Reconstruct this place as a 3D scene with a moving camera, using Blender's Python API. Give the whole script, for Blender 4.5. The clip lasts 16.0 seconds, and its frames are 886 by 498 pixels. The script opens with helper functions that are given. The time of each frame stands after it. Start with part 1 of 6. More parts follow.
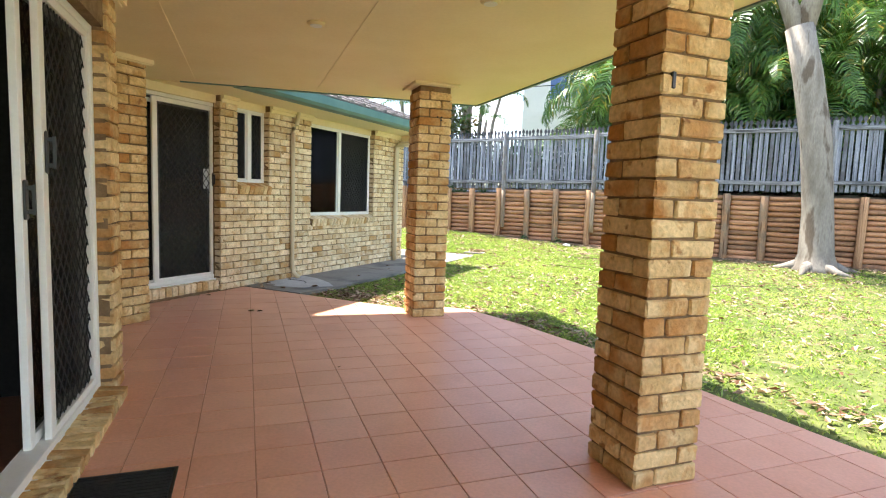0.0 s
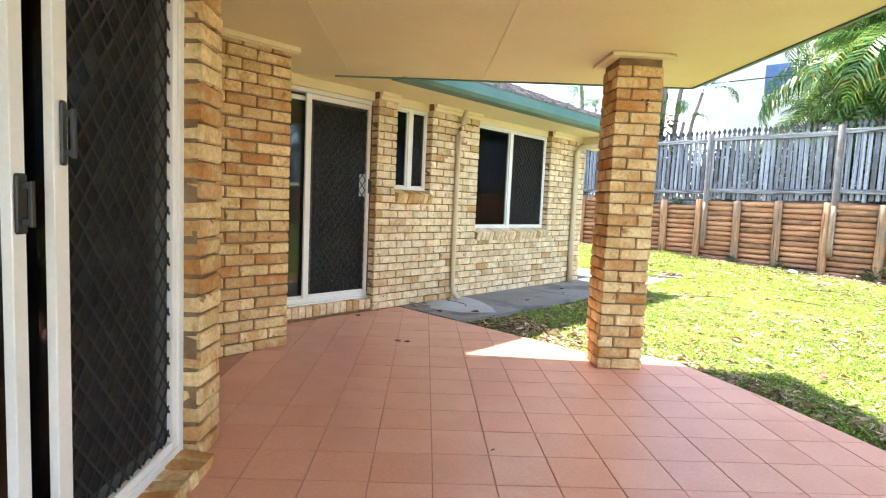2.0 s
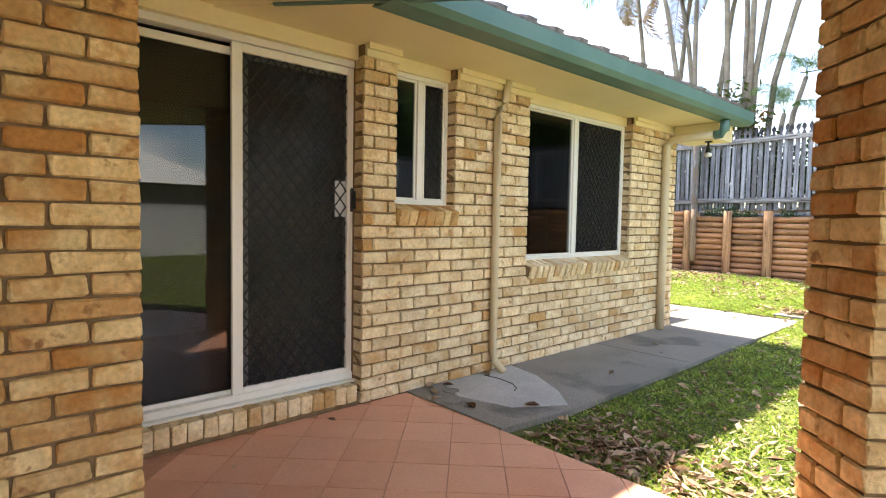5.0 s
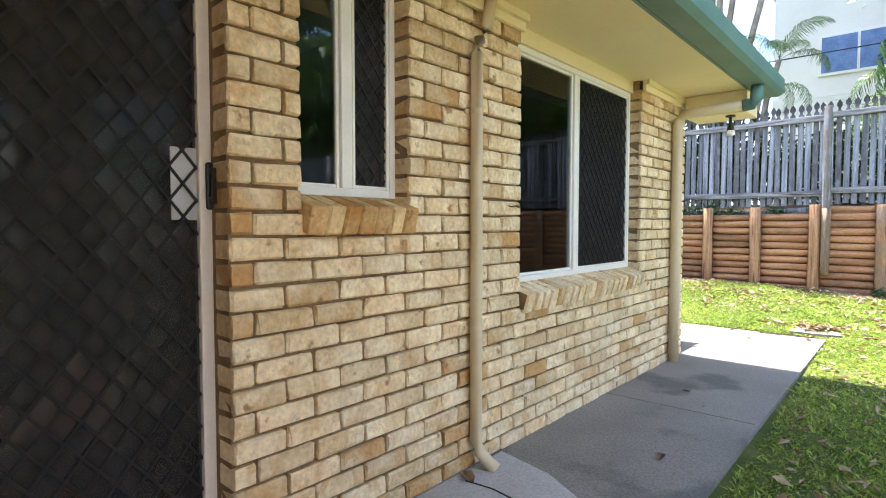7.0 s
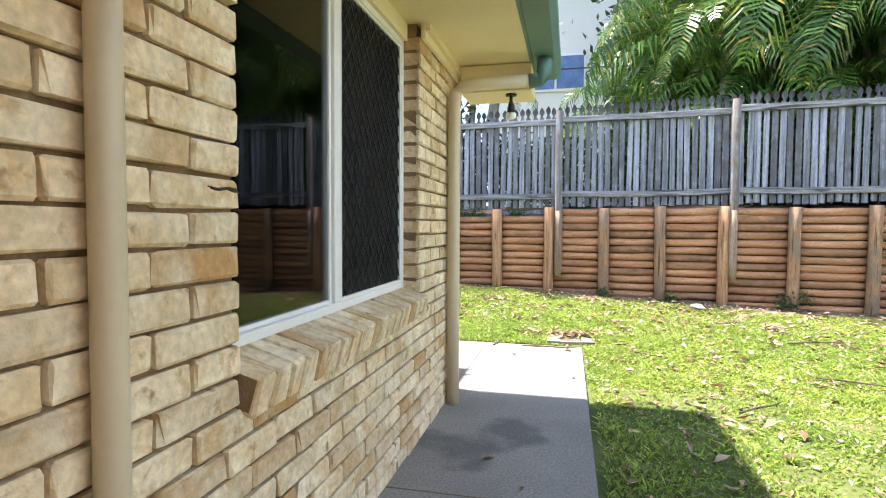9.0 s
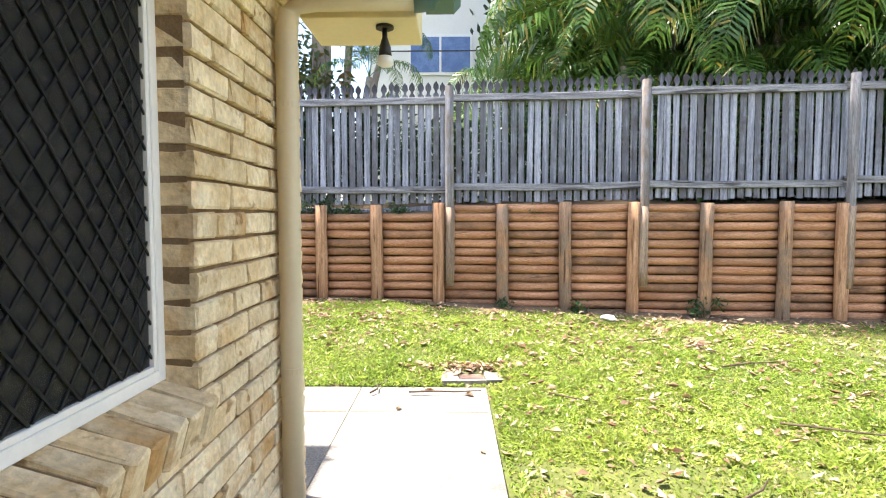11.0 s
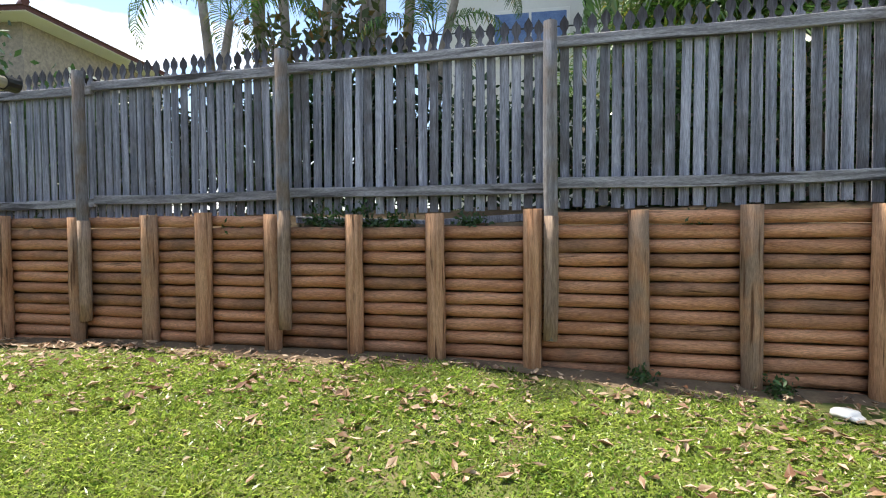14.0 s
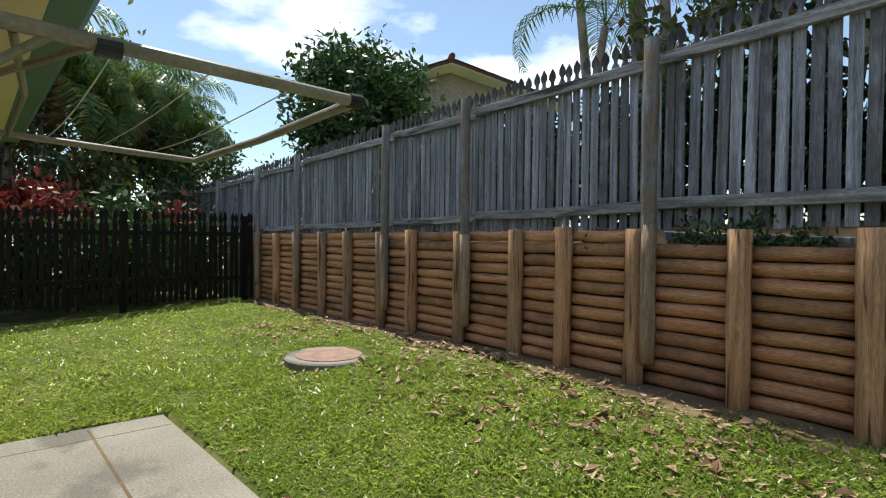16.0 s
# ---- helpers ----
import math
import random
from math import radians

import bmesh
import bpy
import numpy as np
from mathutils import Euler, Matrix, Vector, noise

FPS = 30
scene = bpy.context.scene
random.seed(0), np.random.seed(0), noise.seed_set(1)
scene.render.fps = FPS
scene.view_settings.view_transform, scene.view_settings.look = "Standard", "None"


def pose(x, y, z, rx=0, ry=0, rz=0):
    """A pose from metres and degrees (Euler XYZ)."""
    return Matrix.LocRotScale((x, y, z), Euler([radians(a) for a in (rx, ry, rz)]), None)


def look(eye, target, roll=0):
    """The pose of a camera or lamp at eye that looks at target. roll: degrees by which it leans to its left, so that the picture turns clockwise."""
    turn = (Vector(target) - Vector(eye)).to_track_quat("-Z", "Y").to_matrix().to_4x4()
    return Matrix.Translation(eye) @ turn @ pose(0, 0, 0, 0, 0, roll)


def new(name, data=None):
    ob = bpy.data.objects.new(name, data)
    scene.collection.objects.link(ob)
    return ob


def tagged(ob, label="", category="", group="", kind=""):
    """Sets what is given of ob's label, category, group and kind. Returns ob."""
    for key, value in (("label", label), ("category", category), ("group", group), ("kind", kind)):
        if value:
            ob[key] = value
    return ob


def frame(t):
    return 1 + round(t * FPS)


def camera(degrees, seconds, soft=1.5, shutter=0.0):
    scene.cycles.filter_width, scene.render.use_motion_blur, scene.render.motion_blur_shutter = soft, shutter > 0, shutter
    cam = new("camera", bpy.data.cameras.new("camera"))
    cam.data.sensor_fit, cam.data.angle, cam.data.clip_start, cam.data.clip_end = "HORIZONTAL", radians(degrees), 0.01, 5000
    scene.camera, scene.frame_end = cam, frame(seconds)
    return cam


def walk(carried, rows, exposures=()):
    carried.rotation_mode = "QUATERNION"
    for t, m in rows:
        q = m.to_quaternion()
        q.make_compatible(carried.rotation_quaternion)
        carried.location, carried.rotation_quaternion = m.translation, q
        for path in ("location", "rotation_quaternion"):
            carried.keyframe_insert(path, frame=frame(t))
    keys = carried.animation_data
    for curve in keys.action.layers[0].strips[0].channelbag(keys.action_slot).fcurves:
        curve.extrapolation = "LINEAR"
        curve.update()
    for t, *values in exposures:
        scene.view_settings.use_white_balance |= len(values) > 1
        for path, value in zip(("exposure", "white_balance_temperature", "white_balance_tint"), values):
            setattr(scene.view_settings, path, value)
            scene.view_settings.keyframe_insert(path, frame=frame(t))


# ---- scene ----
cam = camera(78.2, 16.0, soft=1.1)
METRES, EYE, TILT, LEAN, TURN = 11.66, 1.267, 0.0, 0.0, 25.1
ROWS = [
    (0.0, 0.0, 0.0, 0.0, 0.19, -5.51, -2.01),
    (0.5, -0.0009, 0.0228, -0.0013, 6.36, -5.49, -2.26),
    (1.0, 0.0006, 0.0388, -0.0007, 11.25, -5.51, -2.95),
    (1.5, -0.0041, 0.0655, -0.002, 17.41, -5.27, -2.78),
    (2.0, -0.0164, 0.1066, -0.0014, 18.12, -5.05, -2.55),
    (2.5, -0.0234, 0.1389, 0.0, 18.54, -4.86, -2.37),
    (3.0, -0.0368, 0.174, -0.0008, 19.68, -4.45, -2.07),
    (3.5, -0.0453, 0.2072, -0.0009, 20.67, -3.91, -1.67),
    (4.0, -0.0545, 0.2422, -0.0008, 22.37, -3.4, -1.42),
    (6.5, -0.1179, 0.4059, -0.0015, 21.65, -2.33, -0.23),
    (7.0, -0.1361, 0.4447, -0.0018, 16.09, -2.6, -0.01),
    (7.5, -0.1436, 0.4794, -0.0016, 13.12, -2.79, -0.09),
    (8.0, -0.1522, 0.5128, -0.0016, 7.36, -2.54, -0.16),
    (8.5, -0.1575, 0.546, -0.0009, -4.45, -2.57, -0.32),
    (9.0, -0.154, 0.5799, -0.0008, -11.99, -2.48, -0.3),
    (9.5, -0.1497, 0.6088, -0.0025, -18.59, -2.35, 0.0),
    (12.0, -0.0788, 0.7692, 0.0129, -24.62, -3.68, 0.22),
    (12.5, -0.0653, 0.8036, 0.0126, -24.89, -3.44, 0.38),
    (13.0, -0.0514, 0.8384, 0.0119, -24.26, -3.1, 0.43),
    (13.5, -0.0419, 0.8676, 0.0113, -23.15, -2.76, 0.33),
    (14.0, -0.0295, 0.8947, 0.0102, -14.95, -2.16, 0.33),
    (14.5, -0.023, 0.9188, 0.0095, -2.97, -1.94, 0.02),
    (15.0, -0.0219, 0.9357, 0.009, 10.08, -2.04, -1.31),
    (15.5, -0.0192, 0.9429, 0.0114, 18.58, -1.82, -0.96),
    (16.0, -0.0191, 0.9454, 0.0115, 23.78, -0.78, -0.74),
]
EXPOSURES = [
    (0.0, 2.22, 6500, 9), (1.0, 2.66, 6500, 12), (1.5, 2.80, 6300, 11), (2.0, 2.72, 6400, 11), (3.0, 2.56, 6700, 13), (4.0, 2.4, 7500, 15), (6.5, 2.20, 6300, 13), (7.0, 2.25, 6300, 13), (8.0, 2.25, 6200, 13),
    (9.0, 2.10, 6400, 13), (12.0, 2.10, 6800, 17), (12.5, 1.86, 6700, 16), (13.0, 1.62, 6700, 16), (13.5, 1.34, 6600, 13), (14.0, 1.16, 6600, 12), (14.5, 0.76, 6800, 8), (16.0, 0.46, 6800, 4),
]
walk(cam, [(t, pose(0, 0, EYE, TILT, LEAN, TURN) @ pose(METRES * x, METRES * y, METRES * z, 90 + pitch, roll, yaw)) for t, x, y, z, yaw, pitch, roll in ROWS],
     EXPOSURES)

# ---- world, sun, exposure ----
SUN_TO = Vector((-0.98, 0.32, 2.38)).normalized()
world = bpy.data.worlds.new("world")
scene.world = world
world.use_nodes = True
wn = world.node_tree.nodes
wl = world.node_tree.links
sky = wn.new("ShaderNodeTexSky")
sky.sky_type = "NISHITA"
sky.sun_disc = False
sky.sun_elevation = math.asin(SUN_TO.z)
sky.sun_rotation = math.atan2(SUN_TO.x, SUN_TO.y)
sky.air_density, sky.dust_density, sky.ozone_density = 1.0, 0.5, 1.6
wn["Background"].inputs["Strength"].default_value = 0.13
# bright broken cloud over the blue
wtc = wn.new("ShaderNodeTexCoord")
wmap = wn.new("ShaderNodeMapping")
wmap.inputs["Scale"].default_value = (1.6, 1.6, 4.0)
wmap.inputs["Location"].default_value = (0.35, 0.1, 0.3)
wnoise = wn.new("ShaderNodeTexNoise")
wnoise.inputs["Scale"].default_value, wnoise.inputs["Detail"].default_value = 1.7, 7
wramp = wn.new("ShaderNodeValToRGB")
wramp.color_ramp.elements[0].position, wramp.color_ramp.elements[1].position = 0.52, 0.64
wmix = wn.new("ShaderNodeMixRGB")
wmix.inputs["Color2"].default_value = (9.5, 9.6, 9.8, 1)
wl.new(wtc.outputs["Generated"], wmap.inputs["Vector"])
wl.new(wmap.outputs["Vector"], wnoise.inputs["Vector"])
wl.new(wnoise.outputs["Fac"], wramp.inputs["Fac"])
wl.new(wramp.outputs["Color"], wmix.inputs["Fac"])
wl.new(sky.outputs["Color"], wmix.inputs["Color1"])
wl.new(wmix.outputs["Color"], wn["Background"].inputs["Color"])
sun_data = bpy.data.lights.new("sun", "SUN")
sun_data.energy, sun_data.angle, sun_data.color = 4.6, radians(1.3), (1.0, 0.95, 0.86)
sun = new("sun", sun_data)
sun.matrix_world = look(SUN_TO * 30, (0, 0, 0))


# ---- materials ----
def material(name, c1, c2, rough=0.7, scale=6.0, fine=70.0, bump=0.25, stretch=(1, 1, 1), metal=0.0, rnd=None,
             spots=None, spec=0.5, bump_dist=0.004, grain=0.35, vary=0.0, smear=None, mould=None):
    """Two-scale noise colour with relief; rnd: (colour, share) for odd pieces; spots: (colour, scale, cover);
    smear: (colour, scale, cover, strength) for burnt patches; mould: (colour, local z0, z1) for blackened heads."""
    m = bpy.data.materials.new(name)
    m.use_nodes = True
    n, l = m.node_tree.nodes, m.node_tree.links
    b = n["Principled BSDF"]
    geo = n.new("ShaderNodeNewGeometry")
    info = n.new("ShaderNodeObjectInfo")
    shift = n.new("ShaderNodeMath")
    shift.operation = "ADD"
    l.new(info.outputs["Random"], shift.inputs[0])
    l.new(geo.outputs["Random Per Island"], shift.inputs[1])
    comb = n.new("ShaderNodeVectorMath")
    comb.operation = "SCALE"
    comb.inputs[0].default_value = (7.1, 3.3, 5.7)
    l.new(shift.outputs[0], comb.inputs["Scale"])
    add = n.new("ShaderNodeVectorMath")
    l.new(geo.outputs["Position"], add.inputs[0])
    l.new(comb.outputs[0], add.inputs[1])
    mp = n.new("ShaderNodeMapping")
    mp.inputs["Scale"].default_value = stretch
    l.new(add.outputs[0], mp.inputs["Vector"])
    n1 = n.new("ShaderNodeTexNoise")
    n1.inputs["Scale"].default_value, n1.inputs["Detail"].default_value = scale, 4
    n2 = n.new("ShaderNodeTexNoise")
    n2.inputs["Scale"].default_value, n2.inputs["Detail"].default_value = fine, 3
    l.new(mp.outputs[0], n1.inputs["Vector"])
    l.new(mp.outputs[0], n2.inputs["Vector"])
    r = n.new("ShaderNodeValToRGB")
    r.color_ramp.elements[0].position, r.color_ramp.elements[1].position = 0.36, 0.66
    r.color_ramp.elements[0].color, r.color_ramp.elements[1].color = (*c1, 1), (*c2, 1)
    l.new(n1.outputs["Fac"], r.inputs["Fac"])
    out = r.outputs["Color"]
    if rnd:
        fr = n.new("ShaderNodeMath")
        fr.operation = "FRACT"
        l.new(shift.outputs[0], fr.inputs[0])
        rr = n.new("ShaderNodeValToRGB")
        rr.color_ramp.elements[0].position = 1 - rnd[1]
        rr.color_ramp.elements[1].position = min(1.0, 1 - rnd[1] * 0.4)
        rr.color_ramp.elements[0].color, rr.color_ramp.elements[1].color = (0, 0, 0, 1), (1, 1, 1, 1)
        l.new(fr.outputs[0], rr.inputs["Fac"])
        n4 = n.new("ShaderNodeTexNoise")
        n4.inputs["Scale"].default_value = 5.0
        l.new(add.outputs[0], n4.inputs["Vector"])
        r4 = n.new("ShaderNodeValToRGB")
        r4.color_ramp.elements[0].position, r4.color_ramp.elements[1].position = 0.35, 0.6
        l.new(n4.outputs["Fac"], r4.inputs["Fac"])
        mul = n.new("ShaderNodeMath")
        mul.operation = "MULTIPLY"
        l.new(rr.outputs["Color"], mul.inputs[0])
        l.new(r4.outputs["Color"], mul.inputs[1])
        mx = n.new("ShaderNodeMixRGB")
        mx.inputs["Color2"].default_value = (*rnd[0], 1)
        l.new(mul.outputs[0], mx.inputs["Fac"])
        l.new(out, mx.inputs["Color1"])
        out = mx.outputs["Color"]
    if spots:
        n3 = n.new("ShaderNodeTexNoise")
        n3.inputs["Scale"].default_value, n3.inputs["Detail"].default_value = spots[1], 5
        l.new(mp.outputs[0], n3.inputs["Vector"])
        r3 = n.new("ShaderNodeValToRGB")
        r3.color_ramp.elements[0].position, r3.color_ramp.elements[1].position = spots[2], spots[2] + 0.08
        l.new(n3.outputs["Fac"], r3.inputs["Fac"])
        mx = n.new("ShaderNodeMixRGB")
        mx.inputs["Color2"].default_value = (*spots[0], 1)
        l.new(r3.outputs["Color"], mx.inputs["Fac"])
        l.new(out, mx.inputs["Color1"])
        out = mx.outputs["Color"]
    if smear:
        n5 = n.new("ShaderNodeTexNoise")
        n5.inputs["Scale"].default_value, n5.inputs["Detail"].default_value = smear[1], 6
        n5.inputs["Roughness"].default_value, n5.inputs["Distortion"].default_value = 0.6, 0.6
        l.new(add.outputs[0], n5.inputs["Vector"])
        r5 = n.new("ShaderNodeValToRGB")
        r5.color_ramp.elements[0].position, r5.color_ramp.elements[1].position = smear[2], smear[2] + 0.08
        r5.color_ramp.elements[1].color = (smear[3], smear[3], smear[3], 1)
        l.new(n5.outputs["Fac"], r5.inputs["Fac"])
        mx = n.new("ShaderNodeMixRGB")
        mx.inputs["Color2"].default_value = (*smear[0], 1)
        l.new(r5.outputs["Color"], mx.inputs["Fac"])
        l.new(out, mx.inputs["Color1"])
        out = mx.outputs["Color"]
    if mould:
        tc = n.new("ShaderNodeTexCoord")
        sep = n.new("ShaderNodeSeparateXYZ")
        l.new(tc.outputs["Object"], sep.inputs[0])
        wob = n.new("ShaderNodeMath")
        wob.operation = "MULTIPLY_ADD"
        wob.inputs[1].default_value = 0.5
        l.new(n1.outputs["Fac"], wob.inputs[0])
        l.new(sep.outputs["Z"], wob.inputs[2])
        mr = n.new("ShaderNodeMapRange")
        mr.inputs["From Min"].default_value, mr.inputs["From Max"].default_value = mould[1] + 0.25, mould[2] + 0.25
        mr.inputs["To Max"].default_value = 0.85
        l.new(wob.outputs[0], mr.inputs["Value"])
        mx = n.new("ShaderNodeMixRGB")
        mx.inputs["Color2"].default_value = (*mould[0], 1)
        l.new(mr.outputs["Result"], mx.inputs["Fac"])
        l.new(out, mx.inputs["Color1"])
        out = mx.outputs["Color"]
    if vary:
        # each piece a little lighter or darker
        fr3 = n.new("ShaderNodeMath")
        fr3.operation = "FRACT"
        l.new(shift.outputs[0], fr3.inputs[0])
        rng_map = n.new("ShaderNodeMapRange")
        rng_map.inputs["To Min"].default_value, rng_map.inputs["To Max"].default_value = 1 + vary * 0.6, 1 - vary
        l.new(fr3.outputs[0], rng_map.inputs["Value"])
        hs = n.new("ShaderNodeHueSaturation")
        l.new(rng_map.outputs["Result"], hs.inputs["Value"])
        l.new(out, hs.inputs["Color"])
        out = hs.outputs["Color"]
    fm = n.new("ShaderNodeMixRGB")
    fm.blend_type = "MULTIPLY"
    fm.inputs["Fac"].default_value = grain
    l.new(out, fm.inputs["Color1"])
    fr2 = n.new("ShaderNodeValToRGB")
    fr2.color_ramp.elements[0].color, fr2.color_ramp.elements[1].color = (0.45, 0.45, 0.45, 1), (1.25, 1.25, 1.25, 1)
    fr2.color_ramp.elements[0].position, fr2.color_ramp.elements[1].position = 0.3, 0.7
    l.new(n2.outputs["Fac"], fr2.inputs["Fac"])
    l.new(fr2.outputs["Color"], fm.inputs["Color2"])
    l.new(fm.outputs["Color"], b.inputs["Base Color"])
    b.inputs["Roughness"].default_value = rough
    b.inputs["Metallic"].default_value = metal
    b.inputs["Specular IOR Level"].default_value = spec
    if bump:
        bm = n.new("ShaderNodeBump")
        bm.inputs["Strength"].default_value, bm.inputs["Distance"].default_value = bump, bump_dist
        l.new(n2.outputs["Fac"], bm.inputs["Height"])
        l.new(bm.outputs["Normal"], b.inputs["Normal"])
    return m


def leafy(name, c1, c2, rough=0.5, through_light=0.35, scale=1.5, rnd=None, vary=0.0, spots=None):
    """Leaf material that lets some light through."""
    m = material(name, c1, c2, rough, scale=scale, fine=25, bump=0, rnd=rnd, vary=vary, spots=spots)
    n, l = m.node_tree.nodes, m.node_tree.links
    b = n["Principled BSDF"]
    tr = n.new("ShaderNodeBsdfTranslucent")
    src = b.inputs["Base Color"].links[0].from_socket
    l.new(src, tr.inputs["Color"])
    mix = n.new("ShaderNodeMixShader")
    mix.inputs["Fac"].default_value = through_light
    l.new(b.outputs[0], mix.inputs[1])
    l.new(tr.outputs[0], mix.inputs[2])
    l.new(mix.outputs[0], n["Material Output"].inputs["Surface"])
    return m


BRICK = material("brick", (0.72, 0.54, 0.31), (0.90, 0.765, 0.53), 0.88, 7, 45, 0.9, rnd=((0.64, 0.38, 0.155), 0.2),
                 spots=((0.40, 0.24, 0.11), 13, 0.64), spec=0.2, bump_dist=0.009, vary=0.14,
                 smear=((0.64, 0.41, 0.19), 8, 0.56, 0.65))
# oranger bricks, with warm light bounced off the tiles added to their colour
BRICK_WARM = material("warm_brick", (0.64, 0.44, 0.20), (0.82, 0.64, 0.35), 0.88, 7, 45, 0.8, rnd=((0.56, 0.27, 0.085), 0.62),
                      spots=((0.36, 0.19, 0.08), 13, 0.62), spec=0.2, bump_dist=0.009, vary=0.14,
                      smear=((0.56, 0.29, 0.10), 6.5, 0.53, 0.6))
MORTAR = material("mortar", (0.21, 0.135, 0.073), (0.30, 0.205, 0.118), 0.95, 12, 120, 0.5, spec=0.1)
TILE = material("tile", (0.74, 0.365, 0.245), (0.81, 0.43, 0.30), 0.38, 2.5, 60, 0.05, rnd=((0.72, 0.345, 0.225), 0.5), grain=0.15, spec=0.8)
GROUT = material("grout", (0.54, 0.275, 0.185), (0.62, 0.335, 0.23), 0.9, 8, 90, 0.2)
CONCRETE = material("concrete", (0.232, 0.217, 0.193), (0.30, 0.282, 0.252), 0.9, 1.3, 75, 0.5, spots=((0.165, 0.157, 0.145), 1.7, 0.56), spec=0.2, grain=0.55)
CREAM = material("cream_paint", (0.83, 0.71, 0.43), (0.87, 0.76, 0.49), 0.6, 2, 40, 0.05, grain=0.06)
CREAM_PIPE = material("cream_pipe", (0.60, 0.50, 0.325), (0.64, 0.54, 0.36), 0.45, 3, 50, 0.05, grain=0.06)
WHITE = material("white_aluminium", (0.80, 0.79, 0.74), (0.84, 0.83, 0.79), 0.4, 4, 60, 0.03, grain=0.06)
GREEN_STEEL = material("green_steel", (0.10, 0.20, 0.18), (0.13, 0.24, 0.21), 0.45, 3, 50, 0.05, grain=0.06)
ROOF_TILE = material("roof_tile", (0.12, 0.10, 0.095), (0.25, 0.215, 0.20), 0.8, 9, 60, 0.4)
LOG = material("treated_log", (0.46, 0.222, 0.115), (0.65, 0.355, 0.198), 0.85, 4, 55, 0.9, stretch=(0.35, 5, 5), rnd=((0.34, 0.19, 0.11), 0.4), spots=((0.15, 0.075, 0.042), 4, 0.66), spec=0.15, grain=0.9, vary=0.2)
POST = material("treated_post", (0.40, 0.21, 0.11), (0.62, 0.375, 0.215), 0.85, 5, 45, 0.9, stretch=(7, 7, 0.4), rnd=((0.34, 0.24, 0.165), 0.5), spots=((0.15, 0.078, 0.042), 4, 0.58), spec=0.15, grain=0.75, vary=0.15)
GREY_WOOD = material("weathered_paling", (0.17, 0.18, 0.21), (0.42, 0.435, 0.49), 0.9, 5, 60, 0.9, stretch=(6, 6, 0.25), rnd=((0.19, 0.185, 0.195), 0.45), spots=((0.10, 0.095, 0.095), 4, 0.66), spec=0.15, grain=0.95, vary=0.3,
                     mould=((0.055, 0.05, 0.052), 1.28, 1.42))
RAIL_WOOD = material("weathered_rail", (0.19, 0.185, 0.19), (0.42, 0.415, 0.42), 0.9, 5, 60, 0.9, stretch=(0.3, 6, 6), spots=((0.075, 0.07, 0.068), 3, 0.57), spec=0.15, grain=0.9, vary=0.15)
POST_GREY = material("weathered_post", (0.20, 0.195, 0.20), (0.40, 0.395, 0.40), 0.9, 5, 60, 0.9, stretch=(6, 6, 0.25), rnd=((0.25, 0.20, 0.16), 0.3), spec=0.15, grain=0.9, vary=0.15)
DARK_WOOD = material("dark_paling", (0.010, 0.008, 0.007), (0.022, 0.016, 0.013), 0.8, 6, 55, 0.5, stretch=(5, 5, 0.4), spec=0.2)
SOIL = material("lawn_soil", (0.07, 0.095, 0.026), (0.14, 0.15, 0.05), 0.95, 2.2, 30, 0.9, spots=((0.20, 0.15, 0.09), 3, 0.60), spec=0.1)
BANK = material("bank_soil", (0.14, 0.10, 0.065), (0.20, 0.15, 0.09), 0.95, 3, 40, 0.8, spec=0.1)
BLACK = material("black_plastic", (0.012, 0.012, 0.012), (0.02, 0.02, 0.02), 0.4, 6, 60, 0.05)
MAT = material("door_mat", (0.012, 0.012, 0.013), (0.022, 0.022, 0.022), 0.95, 30, 200, 0.8)
# plaster colour held dark, so that the rooms look unlit
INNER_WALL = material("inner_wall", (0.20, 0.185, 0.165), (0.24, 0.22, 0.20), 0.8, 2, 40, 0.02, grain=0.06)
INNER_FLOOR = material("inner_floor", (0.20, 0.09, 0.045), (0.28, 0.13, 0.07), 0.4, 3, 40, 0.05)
# near-black colour standing in for an unlit interior
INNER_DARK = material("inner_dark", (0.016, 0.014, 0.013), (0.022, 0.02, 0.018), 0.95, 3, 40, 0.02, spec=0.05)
MESH_WIRE = material("security_mesh", (0.004, 0.004, 0.005), (0.007, 0.007, 0.008), 0.8, 8, 60, 0.02)
LEAF = leafy("leaf", (0.022, 0.06, 0.014), (0.055, 0.12, 0.028), 0.4, 0.25, 2.0)
# darker copy of the leaf, with the shade of dense foliage in its colour
SHADED_LEAF = leafy("shaded_leaf", (0.010, 0.026, 0.007), (0.026, 0.058, 0.014), 0.45, 0.15, 1.5)
PALM = leafy("palm_leaf", (0.03, 0.095, 0.016), (0.15, 0.28, 0.05), 0.32, 0.38, 1.0, rnd=((0.50, 0.38, 0.06), 0.18), vary=0.25)
DRY_PALM = leafy("dry_palm_leaf", (0.20, 0.12, 0.05), (0.38, 0.25, 0.11), 0.7, 0.25, 1.0, vary=0.25)
GRASS = leafy("grass_blade", (0.175, 0.31, 0.04), (0.53, 0.61, 0.13), 0.34, 0.55, 1.1, rnd=((0.60, 0.54, 0.28), 0.2), vary=0.5)
DEAD_LEAF = leafy("dead_leaf", (0.26, 0.15, 0.08), (0.60, 0.47, 0.32), 0.75, 0.15, 9, rnd=((0.22, 0.085, 0.03), 0.42), vary=0.4)
OLIVE_LEAF = leafy("olive_leaf", (0.06, 0.09, 0.03), (0.17, 0.20, 0.065), 0.45, 0.45, 1.2, rnd=((0.42, 0.22, 0.06), 0.25), vary=0.3)
